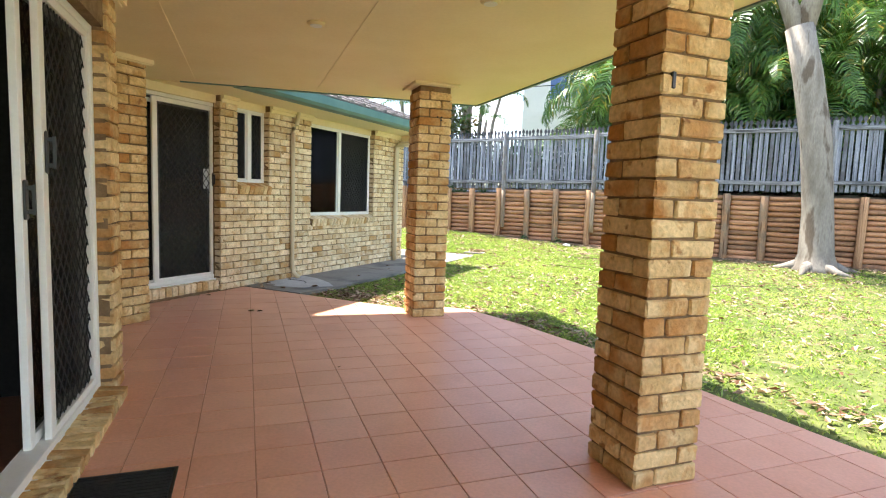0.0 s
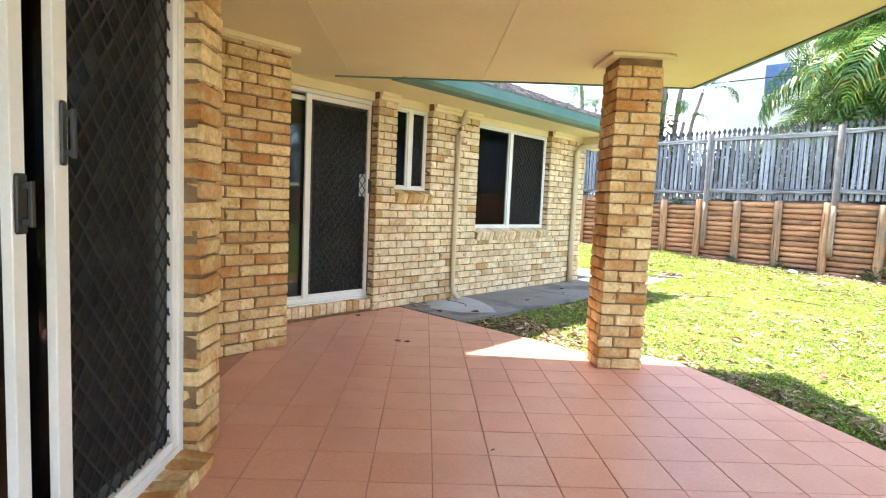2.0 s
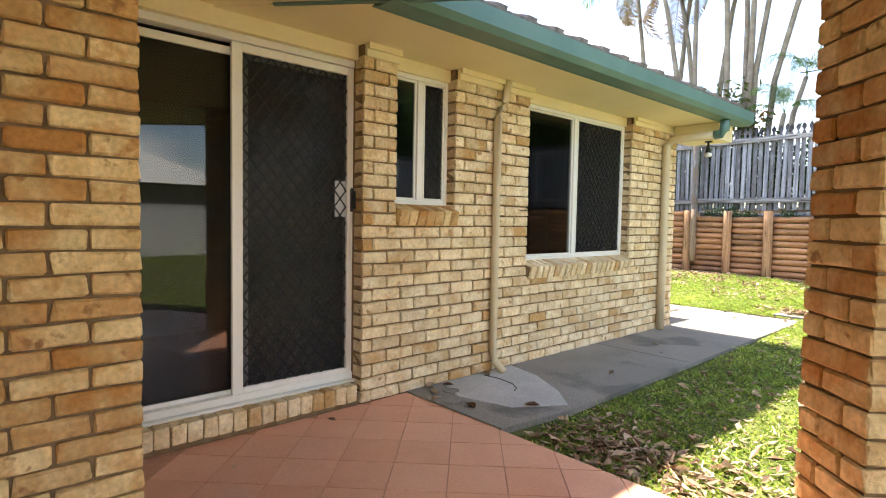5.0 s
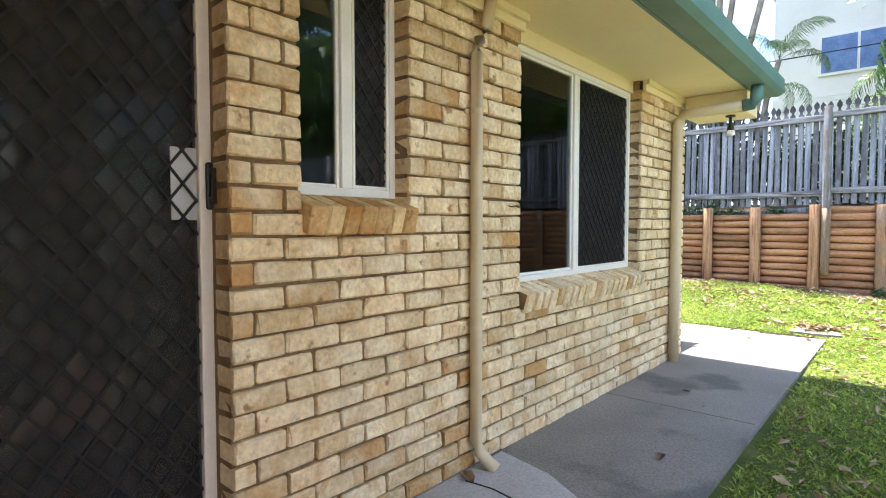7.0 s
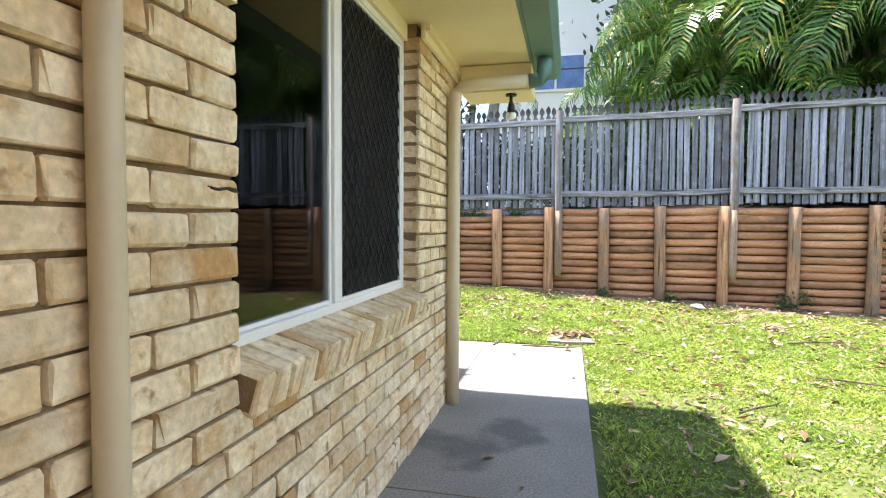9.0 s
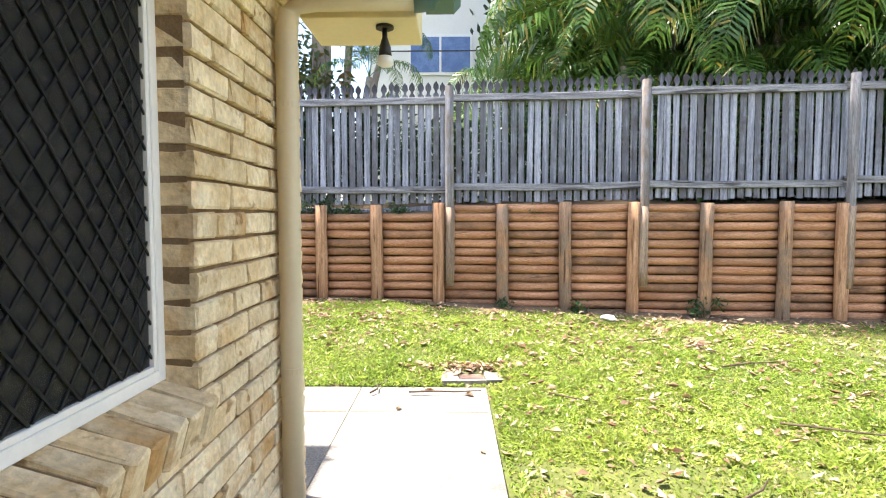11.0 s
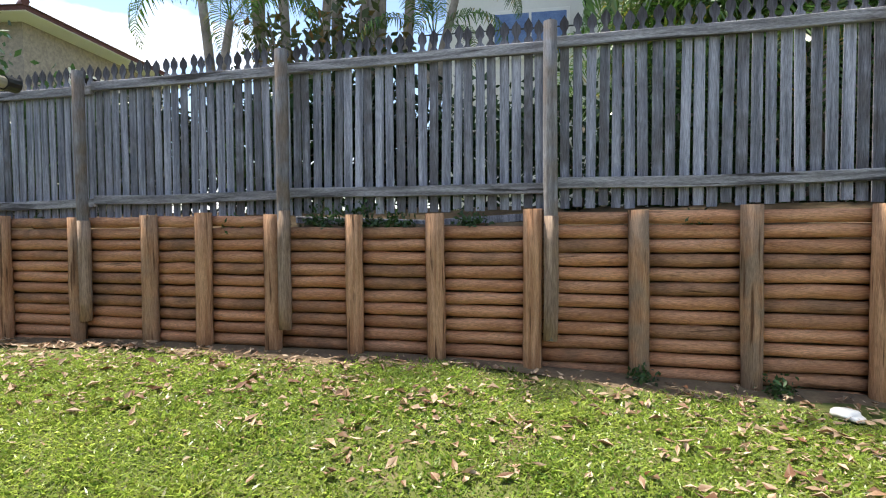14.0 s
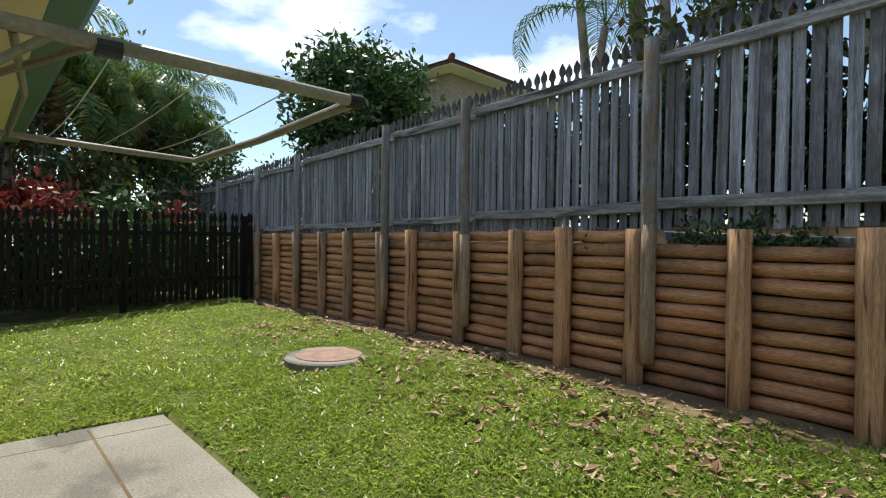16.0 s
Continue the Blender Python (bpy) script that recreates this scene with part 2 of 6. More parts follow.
RED_LEAF = leafy("red_leaf", (0.14, 0.02, 0.02), (0.26, 0.05, 0.03), 0.45, 0.3, 2.0)
TWIG = material("dry_twig", (0.07, 0.05, 0.035), (0.14, 0.105, 0.075), 0.9, 8, 60, 0.4, spec=0.2)
POST_FOOT = material("treated_post_foot", (0.27, 0.19, 0.13), (0.44, 0.325, 0.235), 0.85, 5, 45, 0.8, stretch=(5, 5, 0.35), spots=((0.14, 0.10, 0.07), 4, 0.62), spec=0.15, grain=0.85, vary=0.15)
# pale plate toned down to grey, as dimmed by the mesh over it
PLATE = material("dimmed_plate", (0.40, 0.41, 0.42), (0.46, 0.47, 0.48), 0.5, 4, 60, 0.03, grain=0.06)
BARK = material("pale_bark", (0.19, 0.16, 0.13), (0.33, 0.29, 0.245), 0.9, 3, 30, 0.9, stretch=(1.6, 1.6, 0.45), spots=((0.13, 0.10, 0.075), 3.0, 0.56), spec=0.2)
PALM_BARK = material("palm_bark", (0.24, 0.20, 0.16), (0.36, 0.31, 0.25), 0.9, 4, 30, 0.7, spec=0.2)
WHITE_WALL = material("white_cladding", (0.76, 0.75, 0.71), (0.82, 0.81, 0.77), 0.7, 1, 30, 0.05, grain=0.06)
BLUE_ROOF = material("blue_roof", (0.16, 0.22, 0.30), (0.2, 0.27, 0.36), 0.6, 2, 30, 0.1)
FAR_BRICK = material("far_brick", (0.25, 0.21, 0.17), (0.36, 0.30, 0.24), 0.9, 9, 60, 0.3)
RED_ROOF = material("red_roof", (0.085, 0.028, 0.026), (0.12, 0.045, 0.04), 0.8, 6, 40, 0.3)
HOIST = material("hoist_enamel", (0.23, 0.215, 0.155), (0.31, 0.29, 0.22), 0.45, 5, 60, 0.05)
IRON = material("rusty_iron", (0.24, 0.15, 0.12), (0.33, 0.22, 0.18), 0.85, 9, 60, 0.4)
CURTAIN = material("blue_curtain", (0.12, 0.20, 0.42), (0.18, 0.28, 0.52), 0.9, 4, 40, 0.1)


def glass(name, tint=(0.75, 0.8, 0.8), rough=0.0):
    m = bpy.data.materials.new(name)
    m.use_nodes = True
    n, l = m.node_tree.nodes, m.node_tree.links
    n.remove(n["Principled BSDF"])
    fres = n.new("ShaderNodeFresnel")
    fres.inputs["IOR"].default_value = 1.5
    tr = n.new("ShaderNodeBsdfTransparent")
    tr.inputs["Color"].default_value = (*tint, 1)
    gl = n.new("ShaderNodeBsdfGlossy")
    gl.inputs["Roughness"].default_value = rough
    mix = n.new("ShaderNodeMixShader")
    l.new(fres.outputs[0], mix.inputs[0])
    l.new(tr.outputs[0], mix.inputs[1])
    l.new(gl.outputs[0], mix.inputs[2])
    l.new(mix.outputs[0], n["Material Output"].inputs["Surface"])
    return m


GLASS = glass("window_glass", (0.55, 0.6, 0.6))


# ---- building helpers ----
def mesh_from(name, bm, mat):
    me = bpy.data.meshes.new(name)
    bm.to_mesh(me)
    bm.free()
    if mat:
        me.materials.append(mat)
    return me


def part(name, bm, mat, parent=None, label="", m=None, smooth=False):
    """Links a bmesh as one mesh object, under parent where given."""
    me = mesh_from(name, bm, mat)
    if smooth:
        me.polygons.foreach_set("use_smooth", [True] * len(me.polygons))
    ob = new(name, me)
    if parent:
        ob.parent = parent
    if m is not None:
        ob.matrix_basis = m
    if label:
        ob["label"] = label
    return ob


def thing(name, label, category, group="", kind="", at=(0, 0, 0), rz=0):
    ob = new(name)
    ob.empty_display_size = 0.1
    ob.matrix_basis = pose(*at, 0, 0, rz)
    return tagged(ob, label, category, group, kind)


def add_box(bm, lo, hi, m=None):
    r = bmesh.ops.create_cube(bm, size=1.0)
    lo, hi = Vector(lo), Vector(hi)
    for v in r["verts"]:
        v.co = Vector(((v.co.x + 0.5) * (hi.x - lo.x) + lo.x, (v.co.y + 0.5) * (hi.y - lo.y) + lo.y, (v.co.z + 0.5) * (hi.z - lo.z) + lo.z))
        if m is not None:
            v.co = m @ v.co
    return r["verts"]


def box(lo, hi, bevel=0.0, m=None):
    bm = bmesh.new()
    add_box(bm, lo, hi)
    if bevel:
        bmesh.ops.bevel(bm, geom=bm.edges[:], offset=bevel, segments=1, affect="EDGES")
    if m is not None:
        bm.transform(m)
    return bm


def prism(points, z0, z1):
    """An upright prism over a plan outline, given anticlockwise."""
    bm = bmesh.new()
    lo = [bm.verts.new((x, y, z0)) for x, y in points]
    hi = [bm.verts.new((x, y, z1)) for x, y in points]
    bm.faces.new(lo[::-1])
    bm.faces.new(hi)
    for i in range(len(points)):
        j = (i + 1) % len(points)
        bm.faces.new((lo[i], lo[j], hi[j], hi[i]))
    return bm


def tube(points, radii, sides=10, caps=True, wobble=0.0):
    """A tapered round tube through points."""
    bm = bmesh.new()
    rings = []
    pts = [Vector(p) for p in points]
    if isinstance(radii, (int, float)):
        radii = [radii] * len(pts)
    for i, p in enumerate(pts):
        d = (pts[min(i + 1, len(pts) - 1)] - pts[max(i - 1, 0)]).normalized()
        a = d.cross(Vector((0, 0, 1)) if abs(d.z) < 0.9 else Vector((0, 1, 0))).normalized()
        b = d.cross(a)
        ring = []
        for k in range(sides):
            t = 2 * math.pi * k / sides
            r = radii[i] * (1 + (random.random() - 0.5) * wobble)
            ring.append(bm.verts.new(p + a * (r * math.cos(t)) + b * (r * math.sin(t))))
        rings.append(ring)
    for r0, r1 in zip(rings, rings[1:]):
        for k in range(sides):
            bm.faces.new((r0[k], r0[(k + 1) % sides], r1[(k + 1) % sides], r1[k]))
    if caps:
        bm.faces.new(rings[0][::-1])
        bm.faces.new(rings[-1])
    bmesh.ops.recalc_face_normals(bm, faces=bm.faces[:])
    return bm


def ground_z(x, y, carve=True):
    """Height of the lawn: level by the patio, rising to the retaining wall; lower under the path."""
    t = min(max((y - 9.4) / 4.0, 0), 1)
    rise = 0.19 + 0.17 * min(max((-1.0 - x) / 5.0, 0), 1)
    if x < -8.5:
        rise -= 0.10 * min((-8.5 - x) / 4.0, 1)
    z = -0.03 + rise * t ** 1.35 + 0.02 * noise.noise(Vector((x * 0.35, y * 0.35, 0.3)))
    # falls away to the level of the slab's edge
    gap = math.hypot(max(-9.55 - x, x + 4.34, 0), max(y - 11.11, 0))
    z = min(z, 0.003 + 0.16 * gap)
    if carve and -9.55 < x < -4.34 and y < 11.11:
        z = min(z, -0.02)
    return z


def fence_y(x):
    """Front line of the retaining wall."""
    return 13.56 - 0.062 * (x + 4.7)


U45 = Vector((-0.70711, 0.70711, 0))      # along the patio doors
N45 = Vector((0.70711, 0.70711, 0))       # out of the patio doors


def ns(n, s):
    """Plan place from the distance out of and along the patio door wall."""
    p = N45 * n + U45 * s
    return (p.x, p.y)


# ---- ground ----
def build_ground():
    bm = bmesh.new()
    xs = sorted([-400, -150, -60, -30, -9.56, -9.54, -4.36, -4.32] + [-20 + 0.5 * i for i in range(61)] + [14, 20, 40, 150, 400])
    ys = sorted([-400, -150, -40, -12, 11.09, 11.13] + [-4 + 0.5 * i for i in range(35)] + [13.3])
    grid = [[bm.verts.new((x, y, ground_z(x, y))) for y in ys] for x in xs]
    for i in range(len(xs) - 1):
        for j in range(len(ys) - 1):
            bm.faces.new((grid[i][j], grid[i + 1][j], grid[i + 1][j + 1], grid[i][j + 1]))
    # behind the retaining wall the ground is the higher garden
    prev = None
    for x in xs:
        fy = fence_y(max(min(x, 30), -40)) + 0.15
        a = bm.verts.new((x, max(fy, 13.3), ground_z(x, 13.3) - 0.02))
        b = bm.verts.new((x, fy + 0.12, 1.42))
        c = bm.verts.new((x, fy + 1.2, 1.52))
        d = bm.verts.new((x, fy + 6, 1.75))
        e = bm.verts.new((x, fy + 400, 2.2))
        row = [grid[xs.index(x)][-1], a, b, c, d, e]
        if prev:
            for k in range(5):
                bm.faces.new((prev[k], row[k], row[k + 1], prev[k + 1]))
        prev = row
    bmesh.ops.recalc_face_normals(bm, faces=bm.faces[:])
    ob = part("ground", bm, SOIL, smooth=True)
    return tagged(ob, "patchy green lawn rising gently to a retaining wall", "ground", kind="structure")


ground = build_ground()

# the tiled patio slab under the roof
PATIO = [(-5.60, 5.30), (-5.60, 3.0), (-4.9, 2.2), (-3.9, 1.2), (-2.2, -0.6), (-1.2, -3.2), (4.2, -3.2), (4.2, 1.0),
         (0.96, 3.42), (0.10, 4.08), (-0.70, 4.72), (-1.60, 5.30), (-2.30, 5.66), (-2.62, 5.62), (-2.9, 5.30)]
patio = tagged(part("patio_floor", prism(PATIO, -0.25, -0.006), GROUT), "terracotta tiled patio floor laid diagonally", "floor", kind="structure")

# concrete path along the wing and round its end
PATH_A = [(-5.34, 5.30), (-4.42, 5.30), (-4.34, 5.9), (-4.36, 11.10), (-5.34, 11.10)]
path_1 = tagged(part("path_1", prism(PATH_A, -0.2, 0.012), CONCRETE), "grey stained concrete path beside the brick wall", "path", kind="structure")
path_2 = tagged(part("path_2", prism([(-5.345, 9.40), (-5.345, 11.10), (-9.53, 11.05), (-9.53, 9.40)], -0.2, 0.0135), CONCRETE),
                "pale concrete path round the end of the house", "path", kind="structure")


# ---- brickwork ----
def brick_mesh(k, mat=BRICK):
    bm = bmesh.new()
    add_box(bm, (-0.115, -0.055, -0.0375), (0.115, 0.055, 0.0375))
    bmesh.ops.bevel(bm, geom=bm.edges[:], offset=0.0075, segments=1, affect="EDGES")
    rng = random.Random(k)
    for v in bm.verts:
        v.co += Vector((rng.uniform(-1, 1) * 0.0045, rng.uniform(-1, 1) * 0.0032, rng.uniform(-1, 1) * 0.0036))
    return mesh_from("brick", bm, mat)


BRICKS = [brick_mesh(k) for k in range(9)]
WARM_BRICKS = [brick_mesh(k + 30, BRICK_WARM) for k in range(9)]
COURSE, LONG, JOINT = 0.086, 0.23, 0.012
brick_rng = random.Random(5)


# patio brickwork whose colour carries the tint of the tile bounce
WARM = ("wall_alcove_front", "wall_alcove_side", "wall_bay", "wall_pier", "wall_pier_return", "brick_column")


def set_brick(parent, place, ang, length, tilt=None):
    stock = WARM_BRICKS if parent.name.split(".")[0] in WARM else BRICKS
    ob = bpy.data.objects.new("brick", stock[brick_rng.randrange(9)])
    scene.collection.objects.link(ob)
    ob.parent = parent
    m = Matrix.Translation(place) @ Matrix.Rotation(ang + (math.pi if brick_rng.random() < 0.5 else 0), 4, "Z")
    if tilt is not None:
        m = m @ tilt
    ob.matrix_basis = m @ Matrix.Diagonal((length / LONG, 1, 1, 1))
    return ob


def lay(parent, p0, p1, z0, courses, holes=(), shift=0.0, spare=None, limit=300, count=None):
    """Stretcher-bond bricks on the outer (right-hand) face of the line p0-p1. holes: (s0, s1, z0, z1)."""
    a, b = Vector((*p0, 0)), Vector((*p1, 0))
    d = (b - a).normalized()
    out = Vector((d.y, -d.x, 0))
    ang, total = math.atan2(d.y, d.x), (b - a).length
    step = LONG + JOINT
    made = 0
    for c in range(courses):
        z = z0 + COURSE * c + 0.043
        solid = [(0.0, total)]
        for h0, h1, hz0, hz1 in holes:
            if hz0 < z < hz1:
                solid = [q for i0, i1 in solid for q in ((i0, min(i1, h0)), (max(i0, h1), i1)) if q[1] - q[0] > 0.02]
        for i0, i1 in solid:
            # joints of the bond, but none close to an end
            s = -step + (0.5 * step if c % 2 else 0) + shift
            ends = []
            while s < total:
                if i1 - i0 > 0.25 and i0 + 0.06 < s + LONG and s + step < i1 - 0.06:
                    ends.append(s + LONG)
                s += step
            q0 = i0
            for q1 in ends + [i1]:
                mid = a + d * ((q0 + q1) / 2) + out * (-0.055 + brick_rng.uniform(-0.003, 0.003)) + Vector((0, 0, z + brick_rng.uniform(-0.0015, 0.0015)))
                if made < limit or spare is None:
                    set_brick(parent, mid, ang + brick_rng.uniform(-0.006, 0.006), q1 - q0)
                else:
                    spare.append((mid, ang, q1 - q0))
                made += 1
                q0 = q1 + JOINT


def backing(name, p0, p1, z0, z1, holes, label, inner=0.24, set_back=0.023):
    """The mortar body of a wall behind its bricks, with the openings left through it."""
    a, b = Vector((*p0, 0)), Vector((*p1, 0))
    d = (b - a).normalized()
    total = (b - a).length
    m = Matrix.Translation(a) @ Matrix.Rotation(math.atan2(d.y, d.x), 4, "Z")
    bm = bmesh.new()
    cuts = sorted({0.0, total, *[h for hh in holes for h in hh[:2] if 0 < h < total]})
    for s0, s1 in zip(cuts, cuts[1:]):
        mid = (s0 + s1) / 2
        gaps = sorted((h[2], h[3]) for h in holes if h[0] < mid < h[1])
        z = z0
        for g0, g1 in gaps:
            if g0 > z + 0.001:
                add_box(bm, (s0 + 0.002, set_back, z), (s1 - 0.002, inner, g0), m)
            z = g1
        if z < z1:
            add_box(bm, (s0 + 0.002, set_back, z), (s1 - 0.002, inner, z1), m)
    return tagged(part(name, bm, MORTAR), label, "wall", kind="structure")


def join_bricks(parent, spare):
    """The bricks past the first few hundred, joined into one part."""
    verts, faces = [], []
    for mid, ang, length in spare:
        me = BRICKS[brick_rng.randrange(9)]
        m = Matrix.Translation(mid) @ Matrix.Rotation(ang, 4, "Z") @ Matrix.Diagonal((length / LONG, 1, 1, 1))
        base = len(verts)
        verts.extend([m @ v.co for v in me.vertices])
        faces.extend([[base + i for i in p.vertices] for p in me.polygons])
    if verts:
        me = bpy.data.meshes.new("brick_field")
        me.from_pydata(verts, [], faces)
        me.materials.append(BRICK)
        ob = new("brick_field", me)
        ob.parent = parent
        ob["kind"] = "stuff"


# plan of the walls: outer faces
WX, WY0, WY1 = -5.33, 4.905, 9.42        # wing wall
DOOR_H = (0.155, 2.26)
W1 = (5.18, 5.74, 1.36, 2.298)           # small window: y0, y1, z0, z1
W2 = (6.62, 8.36, 0.90, 2.298)           # large window
CEIL = 2.40
SOFFIT = 2.39

# ---- walls of the house ----
def house_walls():
    # wing wall with two windows
    holes = [(W1[0] - WY0, W1[1] - WY0, W1[2] - 0.09, 2.5), (W2[0] - WY0, W2[1] - WY0, W2[2] - 0.09, 2.5)]
    wall = backing("wall_wing_east", (WX, WY0), (WX, WY1), -0.2, 2.40, holes, "cream and tan face-brick wall with recessed mortar joints")
    spare = []
    lay(wall, (WX, WY0), (WX, WY1), 0.0, 27, holes, 0.09, spare, 600)
    join_bricks(wall, spare)
    north = backing("wall_wing_north", (WX - 0.112, WY1), (-12.0, WY1), -0.2, 2.40, [], "cream face-brick end wall of the house")
    spare = []
    lay(north, (WX - 0.115, WY1), (-7.6, WY1), 0.0, 27, [], 0.0, spare, 60)
    join_bricks(north, spare)
    # brick under and beside the wing door
    low = backing("wall_door_step", (-5.33, 3.30), (-5.33, 4.90), -0.2, 0.075, [], "brick step under the wing's sliding door", 0.24)
    n = 19
    for i in range(n):
        set_brick(low, Vector((-5.385, 3.34 + i * 0.083, 0.085)), 0, 0.115, Matrix.Rotation(radians(90), 4, "X"))
    # lintel over the wing door
    for nm, y0, y1 in (("wall_head_1", 3.30, 4.98), ("wall_head_2", W1[0] - 0.03, W1[1] + 0.03), ("wall_head_3", W2[0] - 0.03, W2[1] + 0.03)):
        tagged(part(nm, box((-5.56, y0, 2.297), (-5.405, y1, 2.42)), CREAM), "narrow cream strip over the opening", "wall", kind="structure")
    # side wall facing east beside the alcove
    c = backing("wall_alcove_front", (-4.63, 2.70), (-4.63, 3.42), -0.2, CEIL, [], "tan and orange face-brick wall beside the alcove")
    lay(c, (-4.63, 2.62), (-4.63, 3.42), 0.0, 28, [], 0.03)
    c2 = backing("wall_alcove_side", (-4.742, 3.42), (-5.6, 3.42), -0.2, CEIL, [], "face-brick return wall into the alcove", 0.2)
    lay(c2, (-4.742, 3.42), (-5.45, 3.42), 0.0, 28, [], 0.05)
    # low brick wall under the bay window
    b = backing("wall_bay", ns(-1.37, 3.9), ns(-1.37, 5.20), -0.2, CEIL, [(0.0, 1.20, 0.40, 2.28)], "low face-brick wall under the bay window", 0.2)
    lay(b, ns(-1.37, 3.9), ns(-1.37, 5.20), 0.0, 5, [(0.0, 1.3, 0.40, 2.4)], 0.05)
    for i in range(13):
        p = ns(-1.36, 4.02 + i * 0.086)
        set_brick(b, Vector((*p, 0.43)), radians(45), 0.23, Matrix.Rotation(radians(-9), 4, "Y") @ Matrix.Rotation(radians(90), 4, "X"))
    # pier beside the patio doors and its return
    pier = backing("wall_pier", ns(-0.75, 3.70), ns(-0.75, 3.92), -0.2, CEIL, [], "face-brick pier beside the patio sliding door", 0.12)
    lay(pier, ns(-0.75, 3.70), ns(-0.75, 3.93), 0.0, 28, [], 0.005)
    ret = backing("wall_pier_return", ns(-0.86, 3.93), ns(-1.6, 3.93), -0.2, CEIL, [], "face-brick return of the pier", 0.2)
    lay(ret, ns(-0.86, 3.93), ns(-1.40, 3.93), 0.0, 28)
    # plastered wall end inside the doorway, then a panel darkened for the dim room
    for n0, n1, mat, text in ((-0.97, -1.17, INNER_WALL, "pale plastered wall end inside the doorway"), (-1.172, -1.62, INNER_DARK, "panel painted dark for the unlit room inside the doorway")):
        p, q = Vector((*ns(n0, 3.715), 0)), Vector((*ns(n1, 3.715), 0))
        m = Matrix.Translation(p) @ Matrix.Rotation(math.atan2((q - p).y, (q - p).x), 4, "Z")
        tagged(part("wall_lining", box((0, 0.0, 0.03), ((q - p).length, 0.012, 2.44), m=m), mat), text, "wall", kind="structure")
    # wall south of the patio doors and over them
    s = backing("wall_patio_south", ns(-0.75, -3.0), ns(-0.75, 0.95), -0.2, CEIL, [], "face-brick wall beyond the patio sliding door", 0.2)
    spare = []
    lay(s, ns(-0.75, -1.2), ns(-0.75, 0.95), 0.0, 28, [], 0.0, spare, 60)
    join_bricks(s, spare)
    backing("wall_patio_head", ns(-0.75, 0.95), ns(-0.75, 3.70), 2.16, CEIL, [], "cream wall strip over the patio sliding door", 0.2)
    for i in range(32):
        p = ns(-0.76, 0.98 + i * 0.086)
        set_brick(pier, Vector((*p, 0.0)), radians(45), 0.16, Matrix.Rotation(radians(-4), 4, "Y") @ Matrix.Rotation(radians(90), 4, "X"))


# ---- rooms seen dimly through the doors and windows ----
def rooms():
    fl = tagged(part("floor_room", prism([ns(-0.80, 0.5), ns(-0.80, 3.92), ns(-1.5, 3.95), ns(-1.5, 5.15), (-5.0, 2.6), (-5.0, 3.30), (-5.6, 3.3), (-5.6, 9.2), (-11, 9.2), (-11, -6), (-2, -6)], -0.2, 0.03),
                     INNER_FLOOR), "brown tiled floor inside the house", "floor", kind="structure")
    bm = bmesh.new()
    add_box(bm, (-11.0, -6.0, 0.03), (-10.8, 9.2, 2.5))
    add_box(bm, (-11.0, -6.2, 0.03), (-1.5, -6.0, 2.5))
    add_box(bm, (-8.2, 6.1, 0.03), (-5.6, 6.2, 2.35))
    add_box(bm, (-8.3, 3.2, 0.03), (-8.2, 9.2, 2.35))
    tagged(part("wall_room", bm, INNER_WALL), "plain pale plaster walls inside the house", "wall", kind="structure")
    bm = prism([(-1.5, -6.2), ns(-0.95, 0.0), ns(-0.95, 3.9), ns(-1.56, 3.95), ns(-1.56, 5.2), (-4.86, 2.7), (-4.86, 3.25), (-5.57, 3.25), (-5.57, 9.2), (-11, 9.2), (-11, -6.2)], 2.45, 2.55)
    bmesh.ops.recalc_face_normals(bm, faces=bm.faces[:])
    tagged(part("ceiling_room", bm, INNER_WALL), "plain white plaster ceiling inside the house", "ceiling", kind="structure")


# ---- roofs, ceilings, gutters ----
ROOF_EDGE_A, ROOF_CORNER = (-5.13, 4.19), (-2.60, 6.37)
ROOF_FAR = ns(2.65, -3.2)


